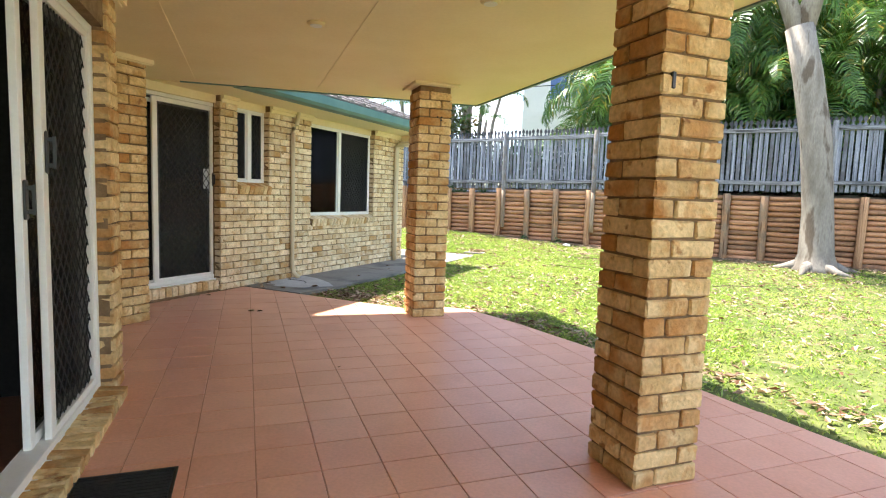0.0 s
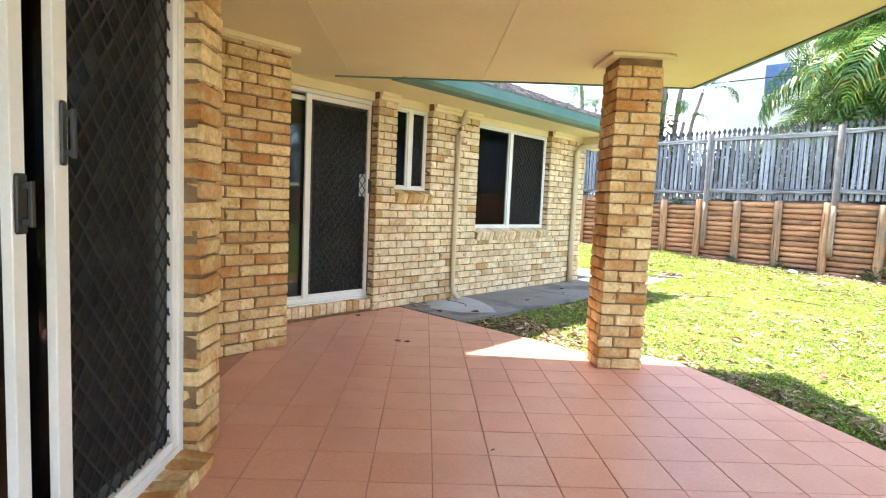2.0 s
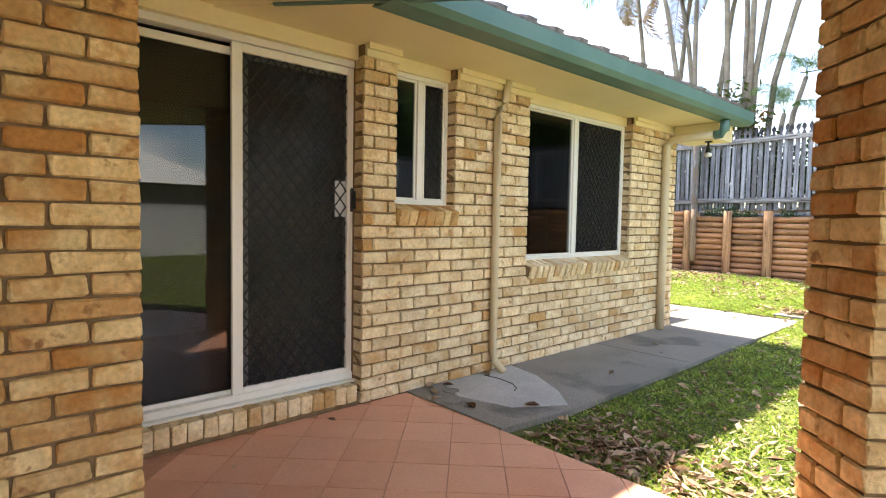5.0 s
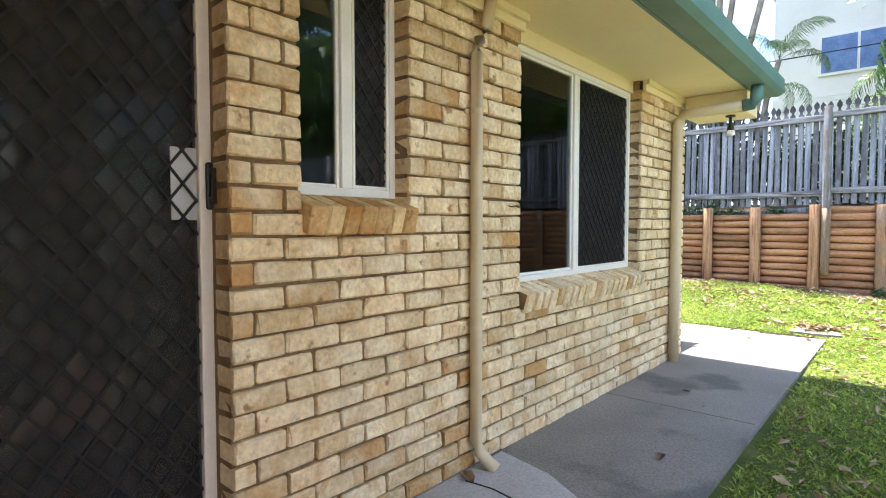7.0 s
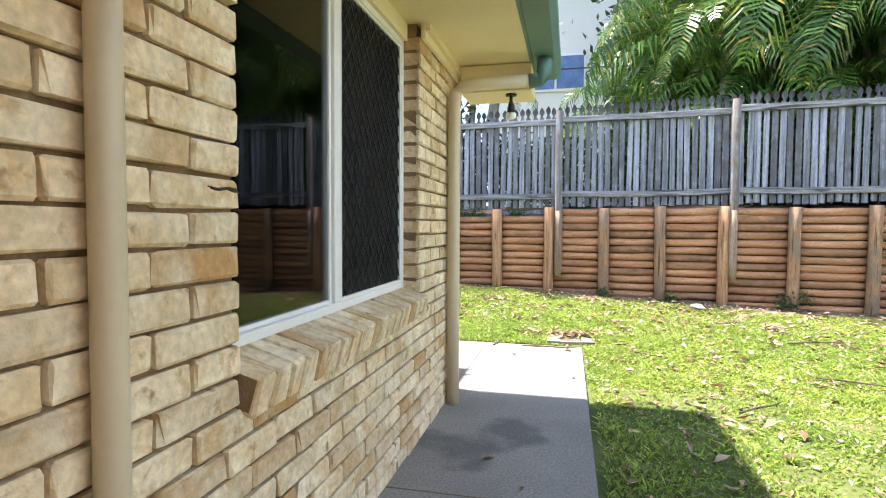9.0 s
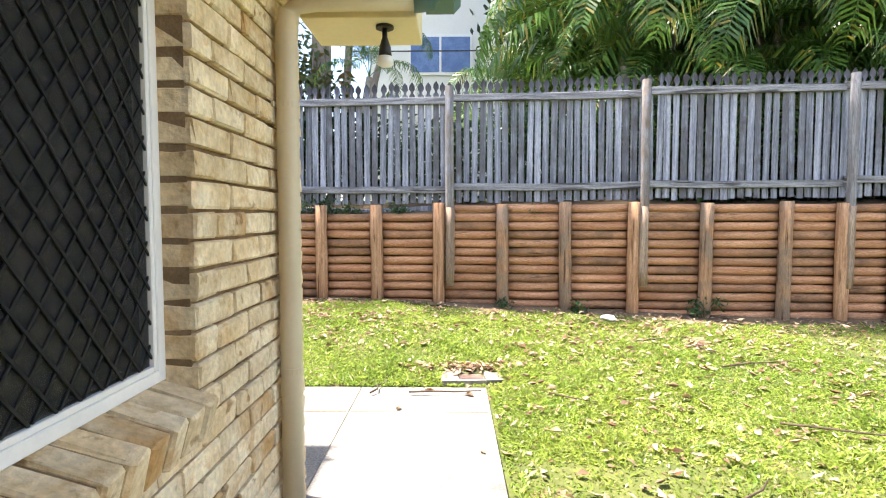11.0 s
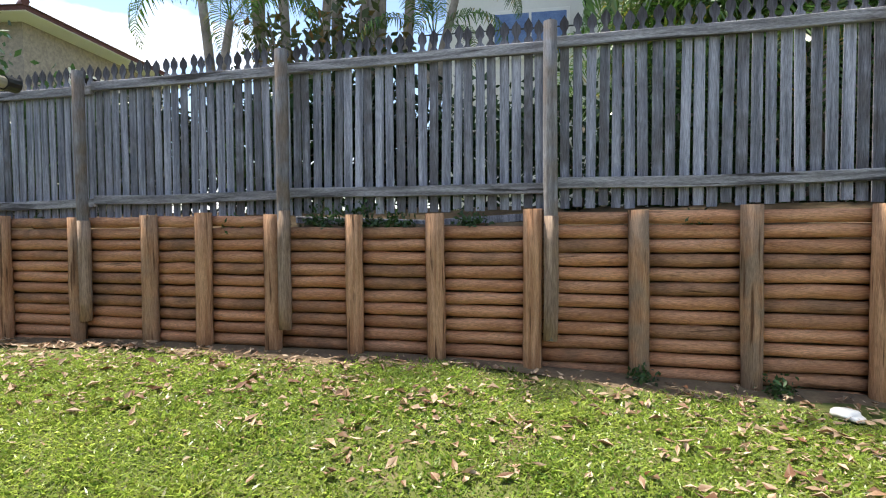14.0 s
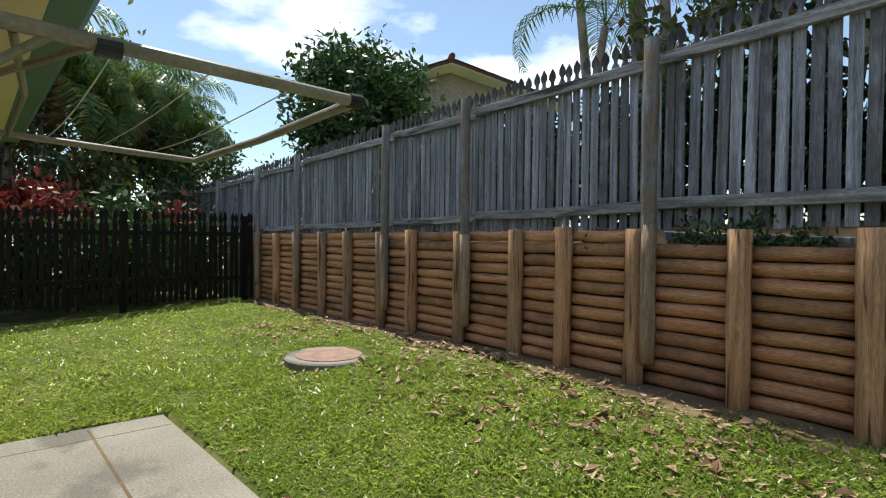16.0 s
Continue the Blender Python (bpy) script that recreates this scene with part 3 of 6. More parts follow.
def roofs():
    far_in = ns(-1.0, -3.2)
    outline = [ROOF_CORNER, ROOF_EDGE_A, (-5.6, 4.0), (-5.6, 2.0), far_in, ROOF_FAR]
    tagged(part("ceiling", prism(outline, CEIL, CEIL + 0.03), CREAM), "cream painted flat patio ceiling with cover strips", "ceiling", kind="structure")
    up = [(x, y) for x, y in outline]
    tagged(part("roof_patio", prism(up, CEIL + 0.034, CEIL + 0.18), GREEN_STEEL), "flat patio roof with a dark edge", "roof", kind="structure")
    # cover strips on the ceiling
    strips = thing("ceiling_strip", "thin cream cover strips over the ceiling sheet joints", "trim", kind="structure")
    for n0, n1, s0, s1 in ((0.74, 0.74, 2.0, 6.36), (-0.52, -0.52, 2.0, 6.45)):
        a, b = Vector((*ns(n0, s0), 0)), Vector((*ns(n1, s1), 0))
        d = b - a
        m = Matrix.Translation(a) @ Matrix.Rotation(math.atan2(d.y, d.x), 4, "Z")
        part("strip", box((0, -0.012, CEIL - 0.005), (d.length, 0.012, CEIL - 0.001), m=m), CREAM, strips)
    # dark drip edge of the patio roof
    edge = thing("roof_edge", "thin dark drip edge of the patio roof", "trim", kind="structure")
    for a, b in ((ROOF_EDGE_A, ROOF_CORNER), (ROOF_CORNER, ROOF_FAR)):
        a, b = Vector((*a, 0)), Vector((*b, 0))
        d = b - a
        m = Matrix.Translation(a) @ Matrix.Rotation(math.atan2(d.y, d.x), 4, "Z")
        part("edge", box((-0.01, 0.002, CEIL - 0.012), (d.length + 0.01, 0.03, CEIL + 0.16), m=m), GREEN_STEEL, edge)
    # wing soffits
    tagged(part("soffit_east", prism([(-5.60, 3.80), (-5.13, 4.22), (-4.76, 4.54), (-4.76, 9.62), (-5.60, 9.62)], SOFFIT, SOFFIT + 0.03), CREAM), "cream painted soffit under the wing's eave", "soffit", kind="structure")
    tagged(part("eave_box", box((-5.27, 9.22, 2.20), (-4.77, 9.60, SOFFIT - 0.003), 0.004), CREAM), "cream boxed end of the eave", "soffit", kind="structure")
    tagged(part("soffit_north", prism([(-12.0, 9.40), (-6.3, 9.40), (-6.3, 10.12), (-12.0, 10.12)], SOFFIT - 0.10, SOFFIT - 0.004), CREAM), "cream painted soffit at the end of the house", "soffit", kind="structure")
    # gutters: quad profile, open at the top
    prof = [(u * 1.4, v * 1.25) for u, v in ((0, 0.0), (0.10, 0.0), (0.125, 0.03), (0.125, 0.115), (0.112, 0.115), (0.112, 0.035), (0.095, 0.012), (0.012, 0.012), (0.012, 0.115), (0, 0.115))]

    def gutter(name, a, b, z, label, slant=0.0):
        a, b = Vector((*a, z)), Vector((*b, z))
        d = (b - a).normalized()
        o = Vector((d.y, -d.x, 0))
        bm = bmesh.new()
        rows = [[bm.verts.new(p + o * u + Vector((0, 0, v)) + d * ((0.144 - v) * slant if p is a else 0)) for u, v in prof] for p in (a, b)]
        k = len(prof)
        for i in range(k):
            bm.faces.new((rows[0][i], rows[1][i], rows[1][(i + 1) % k], rows[0][(i + 1) % k]))
        bm.faces.new(rows[0][::-1])
        bm.faces.new(rows[1])
        bmesh.ops.recalc_face_normals(bm, faces=bm.faces[:])
        return tagged(part(name, bm, GREEN_STEEL), label, "gutter", kind="structure")

    gutter("gutter_east", (-4.755, 4.60), (-4.755, 9.70), SOFFIT - 0.005, "dull green steel gutter along the wing's eave", 0.0)
    gutter("gutter_north", (-6.3, 10.135), (-12.0, 10.135), SOFFIT - 0.03, "dull green steel gutter across the end eave")
    fa = tagged(part("fascia_east", box((-4.778, 4.58, SOFFIT - 0.006), (-4.758, 9.64, SOFFIT + 0.16)), GREEN_STEEL), "dull green fascia board behind the gutter", "fascia", kind="structure")
    fb = tagged(part("fascia_north", box((-12.0, 10.121, SOFFIT - 0.10), (-6.3, 10.134, SOFFIT + 0.16)), GREEN_STEEL), "dull green fascia board at the end eave", "fascia", kind="structure")
    # tiled hip roof of the wing
    rise = math.tan(radians(22))
    z0 = SOFFIT + 0.15
    ridge_x = -8.3
    ridge_y = 10.08 - (ridge_x + 4.62) * -1
    rz = z0 + rise * (-4.62 - ridge_x)
    bm = bmesh.new()
    e0, e1 = bm.verts.new((-4.62, 3.0, z0)), bm.verts.new((-4.62, 9.72, z0))
    w1 = bm.verts.new((-12.0, 9.72, z0))
    r0, r1 = bm.verts.new((ridge_x, 3.0, rz)), bm.verts.new((ridge_x, 6.04, rz))
    w0 = bm.verts.new((-12.0, 3.0, z0))
    for f in ((e0, e1, r1, r0), (e1, w1, r1), (w1, w0, r0, r1)):
        bm.faces.new(f)
    bmesh.ops.solidify(bm, geom=bm.faces[:], thickness=0.03)
    roof = tagged(part("roof_wing", bm, ROOF_TILE), "brown concrete-tiled hip roof of the wing", "roof", kind="structure")
    # courses of roof tiles on the side that faces the patio
    d = Vector((ridge_x + 4.62, 0, rz - z0))
    length = d.length
    d.normalize()
    nrm = Vector((d.z, 0, -d.x))
    tile_bm = bmesh.new()
    for u0, u1, h in ((-0.15, -0.05, 0.022), (-0.05, 0.05, 0.045), (0.05, 0.15, 0.022)):
        add_box(tile_bm, (u0, -0.02, 0), (u1, 0.36, h))
    tile_me = mesh_from("roof_tile", tile_bm, ROOF_TILE)
    made = 0
    for i in range(9):
        for j in range(24):
            s = 0.33 * i
            y = 4.55 + 0.3 * j - (0.0)
            if y > 9.6 - s * 0.93 - 0.1:
                continue
            p = Vector((-4.66, y, z0 + 0.02)) + d * s
            q = Matrix(((0, d.x, nrm.x, p.x), (1, d.y, nrm.y, p.y), (0, d.z, nrm.z, p.z), (0, 0, 0, 1)))
            ob = bpy.data.objects.new("roof_tile", tile_me)
            scene.collection.objects.link(ob)
            ob.parent = roof
            ob.matrix_basis = q @ Matrix.Rotation(radians(-3), 4, "X")
    # main roof over the rooms, closing the house
    tagged(part("roof_main", prism([(-12, -6.4), (-1.2, -6.4), ns(-0.9, -2.0), ns(-0.9, 4.6), (-5.2, 4.1), (-12, 4.1)], 2.56, 2.75), ROOF_TILE), "brown tiled main roof over the rooms", "roof", kind="structure")


# ---- columns ----
def column(cx, cy, label):
    w = 0.35
    top = CEIL - 0.03
    ob = part("brick_column", box((-w / 2 + 0.014, -w / 2 + 0.014, -0.1), (w / 2 - 0.014, w / 2 - 0.014, top)), MORTAR, m=pose(cx, cy, 0, 0, 0, 45))
    tagged(ob, label, "column", "patio columns")
    h = w / 2
    courses = 27
    for c in range(courses):
        z = COURSE * c + 0.043
        # four bricks a course, each turning one corner
        for k in range(4):
            r = Matrix.Rotation(radians(90 * k), 4, "Z")
            q0 = -h if c % 2 else h - 0.23
            p = r @ Vector((q0 + 0.115, -h + 0.055 + brick_rng.uniform(-0.003, 0.003), z))
            set_brick(ob, p, radians(90 * k), 0.23)
    cap = part("capital", box((-0.24, -0.24, top), (0.24, 0.24, CEIL - 0.002), 0.006), CREAM, ob, "cream timber trim under the ceiling")
    return ob


def columns():
    a = column(-2.63, 5.18, "square cream face-brick patio column by the lawn")
    b = column(-0.18, 2.70, "square cream face-brick patio column with a hole near its head")
    # the cored brick set on its side near the head, and the slot knocked into the other column
    for i in range(2):
        for j in range(2):
            part("core_hole", tube([(0.025 + 0.042 * i, -0.1785, 2.055 + 0.028 * j - 0.014), (0.025 + 0.042 * i, -0.165, 2.055 + 0.028 * j - 0.014)], 0.0085, 8), BLACK, a)
    part("slot", box((-0.128, -0.1785, 1.745), (-0.106, -0.16, 1.815), 0.004), BLACK, b, "dark slot in the brick")


house_walls()
rooms()
roofs()
columns()


# ---- retaining wall and fence ----
RET_POSTS = [-15.4, -14.4, -13.5, -12.48, -11.63, -10.73, -10.03, -9.13, -8.30, -7.73, -7.04, -6.27, -5.57, -4.80, -4.01, -3.26, -2.47,
             -1.63, -0.74, -0.10, 0.5, 1.2, 2.0, 2.85, 3.65, 4.4, 5.2, 6.0, 6.8, 7.6, 8.4]
FENCE_POSTS = [-18.1, -15.34, -13.41, -10.6, -9.0, -6.90, -4.66, -2.36, -0.05, 2.26, 4.6, 6.9, 9.2]


def log_mesh(name, mat, length, r, sides=9, seed=0, along="X"):
    rng = random.Random(seed)
    pts, rad = [], []
    for i in range(5):
        t = i / 4
        p = (length * (t - 0.5), rng.uniform(-0.004, 0.004), rng.uniform(-0.004, 0.004))
        pts.append(p if along == "X" else (p[1], p[2], length * t))
        rad.append(r * rng.uniform(0.95, 1.04))
    bm = tube(pts, rad, sides, True, 0.05)
    me = mesh_from(name, bm, mat)
    me.polygons.foreach_set("use_smooth", [len(p.vertices) == 4 for p in me.polygons])
    return me


def retaining_wall():
    wall = thing("wall_retaining", "brown treated-log retaining wall with upright posts", "wall", kind="structure")
    logs = [log_mesh("log", LOG, 1.0, 0.0505, 12, k) for k in range(6)]
    posts = [log_mesh("post", POST, 1.0, 0.075, 12, 20 + k, "Z") for k in range(4)]
    rng = random.Random(3)
    slope = math.atan(-0.062)
    spans = [(-15.4, 8.4)]
    for x0, x1 in zip(RET_POSTS, RET_POSTS[1:]):
        low = 1 if -7.1 < x0 < -4.9 else 0
        for k in range(13 - low):
            z = 1.46 - 0.1065 * (k + low)
            if z < ground_z((x0 + x1) / 2, 13.3) - 0.05:
                break
            ob = bpy.data.objects.new("log", logs[rng.randrange(6)])
            scene.collection.objects.link(ob)
            ob.parent = wall
            xm = (x0 + x1) / 2
            ob.matrix_basis = Matrix.Translation((xm, fence_y(xm) + 0.085, z)) @ Matrix.Rotation(slope, 4, "Z") @ Matrix.Rotation(rng.uniform(-0.009, 0.009), 4, "Y") @ Matrix.Rotation(rng.uniform(0, 6.28), 4, "X") @ Matrix.Diagonal((x1 - x0 + 0.01, rng.uniform(0.94, 1.05), rng.uniform(0.94, 1.04), 1))
    for x in RET_POSTS:
        z0 = ground_z(x, 13.3) - 0.15
        ob = bpy.data.objects.new("post", posts[rng.randrange(4)])
        scene.collection.objects.link(ob)
        ob.parent = wall
        ob.matrix_basis = Matrix.Translation((x, fence_y(x), z0)) @ Matrix.Rotation(rng.uniform(-0.012, 0.012), 4, "Y") @ Matrix.Diagonal((1, 1, 1.525 + rng.uniform(-0.02, 0.02) - z0, 1))


def paling_mesh(k, w=0.082, h=1.5, mat=None):
    """A paling with a spade-shaped head, notched under it."""
    rng = random.Random(k)
    o = [(-w / 2, 0), (w / 2, 0), (w / 2, h - 0.17), (w * 0.22, h - 0.145), (w * 0.24, h - 0.12), (w / 2, h - 0.09), (w * 0.46, h - 0.05), (0, h),
         (-w * 0.46, h - 0.05), (-w / 2, h - 0.09), (-w * 0.24, h - 0.12), (-w * 0.22, h - 0.145), (-w / 2, h - 0.17)]
    bm = bmesh.new()
    f = [bm.verts.new((x + rng.uniform(-0.002, 0.002), -0.006, z)) for x, z in o]
    b = [bm.verts.new((x, 0.006, z)) for x, z in o]
    bm.faces.new(f)
    bm.faces.new(b[::-1])
    for i in range(len(o)):
        j = (i + 1) % len(o)
        bm.faces.new((f[j], f[i], b[i], b[j]))
    bmesh.ops.recalc_face_normals(bm, faces=bm.faces[:])
    return mesh_from("paling", bm, mat)


def fence_top(x):
    """Height of the paling tips."""
    return 3.04 + 0.012 * (x + 4.7)


def paling_fence():
    fence = thing("paling_fence", "weathered grey timber paling fence with spade tops", "fence")
    pal = [paling_mesh(k, 0.069 + 0.003 * (k % 3), 1.5, GREY_WOOD) for k in range(5)]
    rng = random.Random(11)
    slope = math.atan(-0.062)
    x = -27.0
    while x < 9.5:
        x += rng.uniform(0.0935, 0.099)
        ob = bpy.data.objects.new("paling", pal[rng.randrange(5)])
        scene.collection.objects.link(ob)
        ob.parent = fence
        ob.matrix_basis = Matrix.Translation((x, fence_y(x) + 0.16 + rng.uniform(-0.006, 0.006), fence_top(x) - 1.5 + rng.uniform(-0.018, 0.016))) @ Matrix.Rotation(slope + rng.uniform(-0.05, 0.05), 4, "Z") @ Matrix.Rotation(rng.gauss(0, 0.007), 4, "Y")
    posts = [log_mesh("post", POST_GREY, 1.0, 0.052, 12, 40 + k, "Z") for k in range(4)]
    feet = [log_mesh("post_foot", POST_FOOT, 1.0, 0.0545, 12, 50 + k, "Z") for k in range(2)]
    xs = [-26.0, -23.4, -20.8] + FENCE_POSTS
    for i, x in enumerate(xs):
        z0 = 0.53 if x > -16 else 0.3
        ob = bpy.data.objects.new("post", posts[i % 4])
        scene.collection.objects.link(ob)
        ob.parent = fence
        ob.matrix_basis = Matrix.Translation((x, fence_y(x) - 0.035, z0)) @ Matrix.Rotation(rng.uniform(-0.012, 0.012), 4, "Y") @ Matrix.Diagonal((1, 1, 2.93 + 0.012 * (x + 4.7) - z0, 1))
        # the foot that stood in the bank keeps its treated brown
        foot = bpy.data.objects.new("post_foot", feet[i % 2])
        scene.collection.objects.link(foot)
        foot.parent = fence
        foot.matrix_basis = Matrix.Translation((x, fence_y(x) - 0.035, z0 - 0.004)) @ Matrix.Diagonal((1, 1, 1.50 + rng.uniform(-0.05, 0.08) - z0, 1))
    for x0, x1 in zip(xs, xs[1:]):
        for z in (2.81, 1.72):
            zz = z + 0.012 * ((x0 + x1) / 2 + 4.7)
            a = Vector((x0, fence_y(x0) + 0.118, zz + rng.uniform(-0.012, 0.012)))
            b = Vector((x1, fence_y(x1) + 0.118, zz + rng.uniform(-0.012, 0.012)))
            d = b - a
            m = Matrix.Translation(a) @ d.to_track_quat("X", "Z").to_matrix().to_4x4()
            bm = box((0, -0.026, -0.042), (d.length, 0.022, 0.042), 0.005)
            bmesh.ops.bisect_plane(bm, geom=bm.verts[:] + bm.edges[:] + bm.faces[:], plane_co=(d.length * rng.uniform(0.3, 0.7), 0, 0), plane_no=(1, 0, 0))
            sag = rng.uniform(-0.022, 0.006)
            for v in bm.verts:
                v.co.z += sag * math.sin(math.pi * min(max(v.co.x / d.length, 0), 1))
            part("rail", bm, RAIL_WOOD, fence, m=m)


retaining_wall()
paling_fence()


def garden_bed():
    """Bare soil between the retaining wall and the garden behind the fence."""
    bm = bmesh.new()
    prev = None
    rng = random.Random(31)
    for k in range(120):
        x = -26 + 0.3 * k
        fy = fence_y(x)
        row = [bm.verts.new((x, fy + dy, z + rng.uniform(-0.02, 0.025))) for dy, z in ((0.134, -0.1), (0.138, 1.30), (0.19, 1.43), (0.30, 1.49), (0.6, 1.53), (1.1, 1.58), (1.6, 1.56))]
        if prev:
            for i in range(6):
                bm.faces.new((prev[i], row[i], row[i + 1], prev[i + 1]))
        prev = row
    bmesh.ops.recalc_face_normals(bm, faces=bm.faces[:])
    tagged(part("ground_bed", bm, BANK, smooth=True), "bare brown garden soil behind the retaining wall", "ground", kind="structure")


garden_bed()


def wall_foot():
    """Bare earth along the foot of the retaining wall, with a wandering edge."""
    bm = bmesh.new()
    prev = None
    for k in range(120):
        x = -15.3 + 0.2 * k
        reach = 0.26 + 0.22 * noise.noise(Vector((x * 0.9, 3.1, 0))) + 0.08 * noise.noise(Vector((x * 4.0, 1.7, 0)))
        row = []
        for t in (0.0, 0.5, 1.0):
            y = fence_y(x) + 0.06 - t * (reach + 0.06)
            row.append(bm.verts.new((x, y, ground_z(x, y) + 0.014 - 0.018 * t * t)))
        if prev:
            for i in range(2):
                bm.faces.new((prev[i], prev[i + 1], row[i + 1], row[i]))
        prev = row
    bmesh.ops.recalc_face_normals(bm, faces=bm.faces[:])
    tagged(part("ground_foot", bm, BANK, smooth=True), "bare brown earth along the foot of the retaining wall", "ground", kind="structure")


wall_foot()


# ---- doors and windows ----
def mesh_bars(bm, w, h, pitch, x0, z0, y, thick=0.004, wide=0.0065, ratio=1.25):
    """Diamond security grille, clipped to a w x h field in the local xz plane."""
    for sgn in (1, -1):
        c = -h / ratio
        while c < w + h / ratio:
            # x = c + sgn' * z / ratio, clipped to the field
            xa, za, xb, zb = (c, 0.0, c + h / ratio, h) if sgn > 0 else (c + h / ratio, 0.0, c, h)
            lo, hi = 0.0, 1.0
            dx = xb - xa
            t0, t1 = sorted(((0 - xa) / dx, (w - xa) / dx))
            lo, hi = max(lo, t0), min(hi, t1)
            if hi - lo > 0.01:
                p = Vector((x0 + xa + dx * lo, y + sgn * 0.0015, z0 + h * lo))
                q = Vector((x0 + xa + dx * hi, y + sgn * 0.0015, z0 + h * hi))
                d = (q - p).normalized()
                o = Vector((-d.z, 0, d.x)) * wide / 2
                k = Vector((0, thick / 2, 0))
                v = [bm.verts.new(e) for e in (p - o - k, p + o - k, q + o - k, q - o - k, p - o + k, p + o + k, q + o + k, q - o + k)]
                for f in ((0, 1, 2, 3), (7, 6, 5, 4), (0, 3, 7, 4), (1, 5, 6, 2)):
                    bm.faces.new([v[i] for i in f])
            c += pitch


def screen_cloth():
    """Fine black insect mesh that lets a little light through."""
    m = bpy.data.materials.new("insect_mesh")
    m.use_nodes = True
    n, l = m.node_tree.nodes, m.node_tree.links
    b = n["Principled BSDF"]
    b.inputs["Base Color"].default_value = (0.027, 0.026, 0.025, 1)
    b.inputs["Roughness"].default_value = 0.7
    tr = n.new("ShaderNodeBsdfTransparent")
    mix = n.new("ShaderNodeMixShader")
    mix.inputs["Fac"].default_value = 0.55
    l.new(b.outputs[0], mix.inputs[1])
    l.new(tr.outputs[0], mix.inputs[2])
    l.new(mix.outputs[0], n["Material Output"].inputs["Surface"])
    return m


CLOTH = screen_cloth()


def framed(name, parent, x0, x1, z0, z1, y, bar, depth, mat=WHITE, sides=(1, 1, 1, 1)):
    """A frame of four mitred bars in the local xz plane: left, right, bottom, top widths as given by sides."""
    bm = bmesh.new()
    l, r, b, t = (bar * k for k in sides)
    for lo, hi in (((x0, y, z0), (x0 + l, y + depth, z1)), ((x1 - r, y, z0), (x1, y + depth, z1)), ((x0 + l, y + 0.001, z0), (x1 - r, y + depth - 0.001, z0 + b)), ((x0 + l, y + 0.001, z1 - t), (x1 - r, y + depth - 0.001, z1))):
        add_box(bm, lo, hi)
    bmesh.ops.bevel(bm, geom=bm.edges[:], offset=0.0025, segments=1, affect="EDGES")
    return part(name, bm, mat, parent)


def pane(parent, x0, x1, z0, z1, y, mat=None, name="pane"):
    ob = part(name, box((x0, y, z0), (x1, y + 0.005, z1)), mat or GLASS, parent)
    ob.visible_shadow = False
    return ob


def handle(parent, x, y, z, h=0.15, w=0.028):
    bm = box((x - w / 2, y - 0.012, z - h / 2), (x + w / 2, y, z + h / 2), 0.006)
    for k in (-0.3, 0.3):
        add_box(bm, (x - 0.007, y - 0.034, z + h * k - 0.01), (x + 0.007, y - 0.010, z + h * k + 0.01))
    add_box(bm, (x - 0.008, y - 0.042, z - h * 0.38), (x + 0.008, y - 0.030, z + h * 0.38))
    bmesh.ops.bevel(bm, geom=bm.edges[:], offset=0.002, segments=1, affect="EDGES")
    return part("handle", bm, BLACK, parent, "black door latch handle")


def wing_door():
    # local x runs along +y of the world, local -y looks out of the house
    d = thing("door_1", "white aluminium sliding glass door with a diamond-mesh screen", "door", kind="structure", at=(-5.448, 3.42, 0), rz=90)
    framed("door_frame", d, 0.0, 1.57, 0.155, 2.296, 0.0, 0.042, 0.09)
    g = framed("glass_panel", d, 0.04, 0.78, 0.175, 2.225, 0.05, 0.045, 0.03)
    pane(g, 0.085, 0.735, 0.22, 2.18, 0.062)
    g2 = framed("inner_panel", d, 0.74, 1.50, 0.175, 2.225, 0.066, 0.045, 0.02)
    pane(g2, 0.785, 1.455, 0.22, 2.18, 0.074)
    s = framed("screen_panel", d, 0.67, 1.525, 0.18, 2.25, 0.012, 0.05, 0.028, sides=(1.25, 1.6, 1, 1))
    bm = bmesh.new()
    mesh_bars(bm, 0.712, 1.97, 0.088, 0.733, 0.23, 0.026, wide=0.009)
    part("grille", bm, MESH_WIRE, s, "black diamond grille")
    part("insect_mesh", box((0.733, 0.034, 0.23), (1.445, 0.0355, 2.2)), CLOTH, s)
    part("lock_plate", box((1.36, 0.0295, 1.26), (1.445, 0.0335, 1.50), 0.0015), PLATE, s, "pale plate behind the lock, dimmed to grey for the mesh")
    handle(s, 1.478, 0.012, 1.375, 0.16)
    bm = box((0.0, -0.035, 0.135), (1.54, 0.09, 0.153), 0.003)
    for y in (0.008, 0.045):
        add_box(bm, (0.03, y, 0.153), (1.51, y + 0.006, 0.168))
    part("track", bm, WHITE, d, "white aluminium door track")


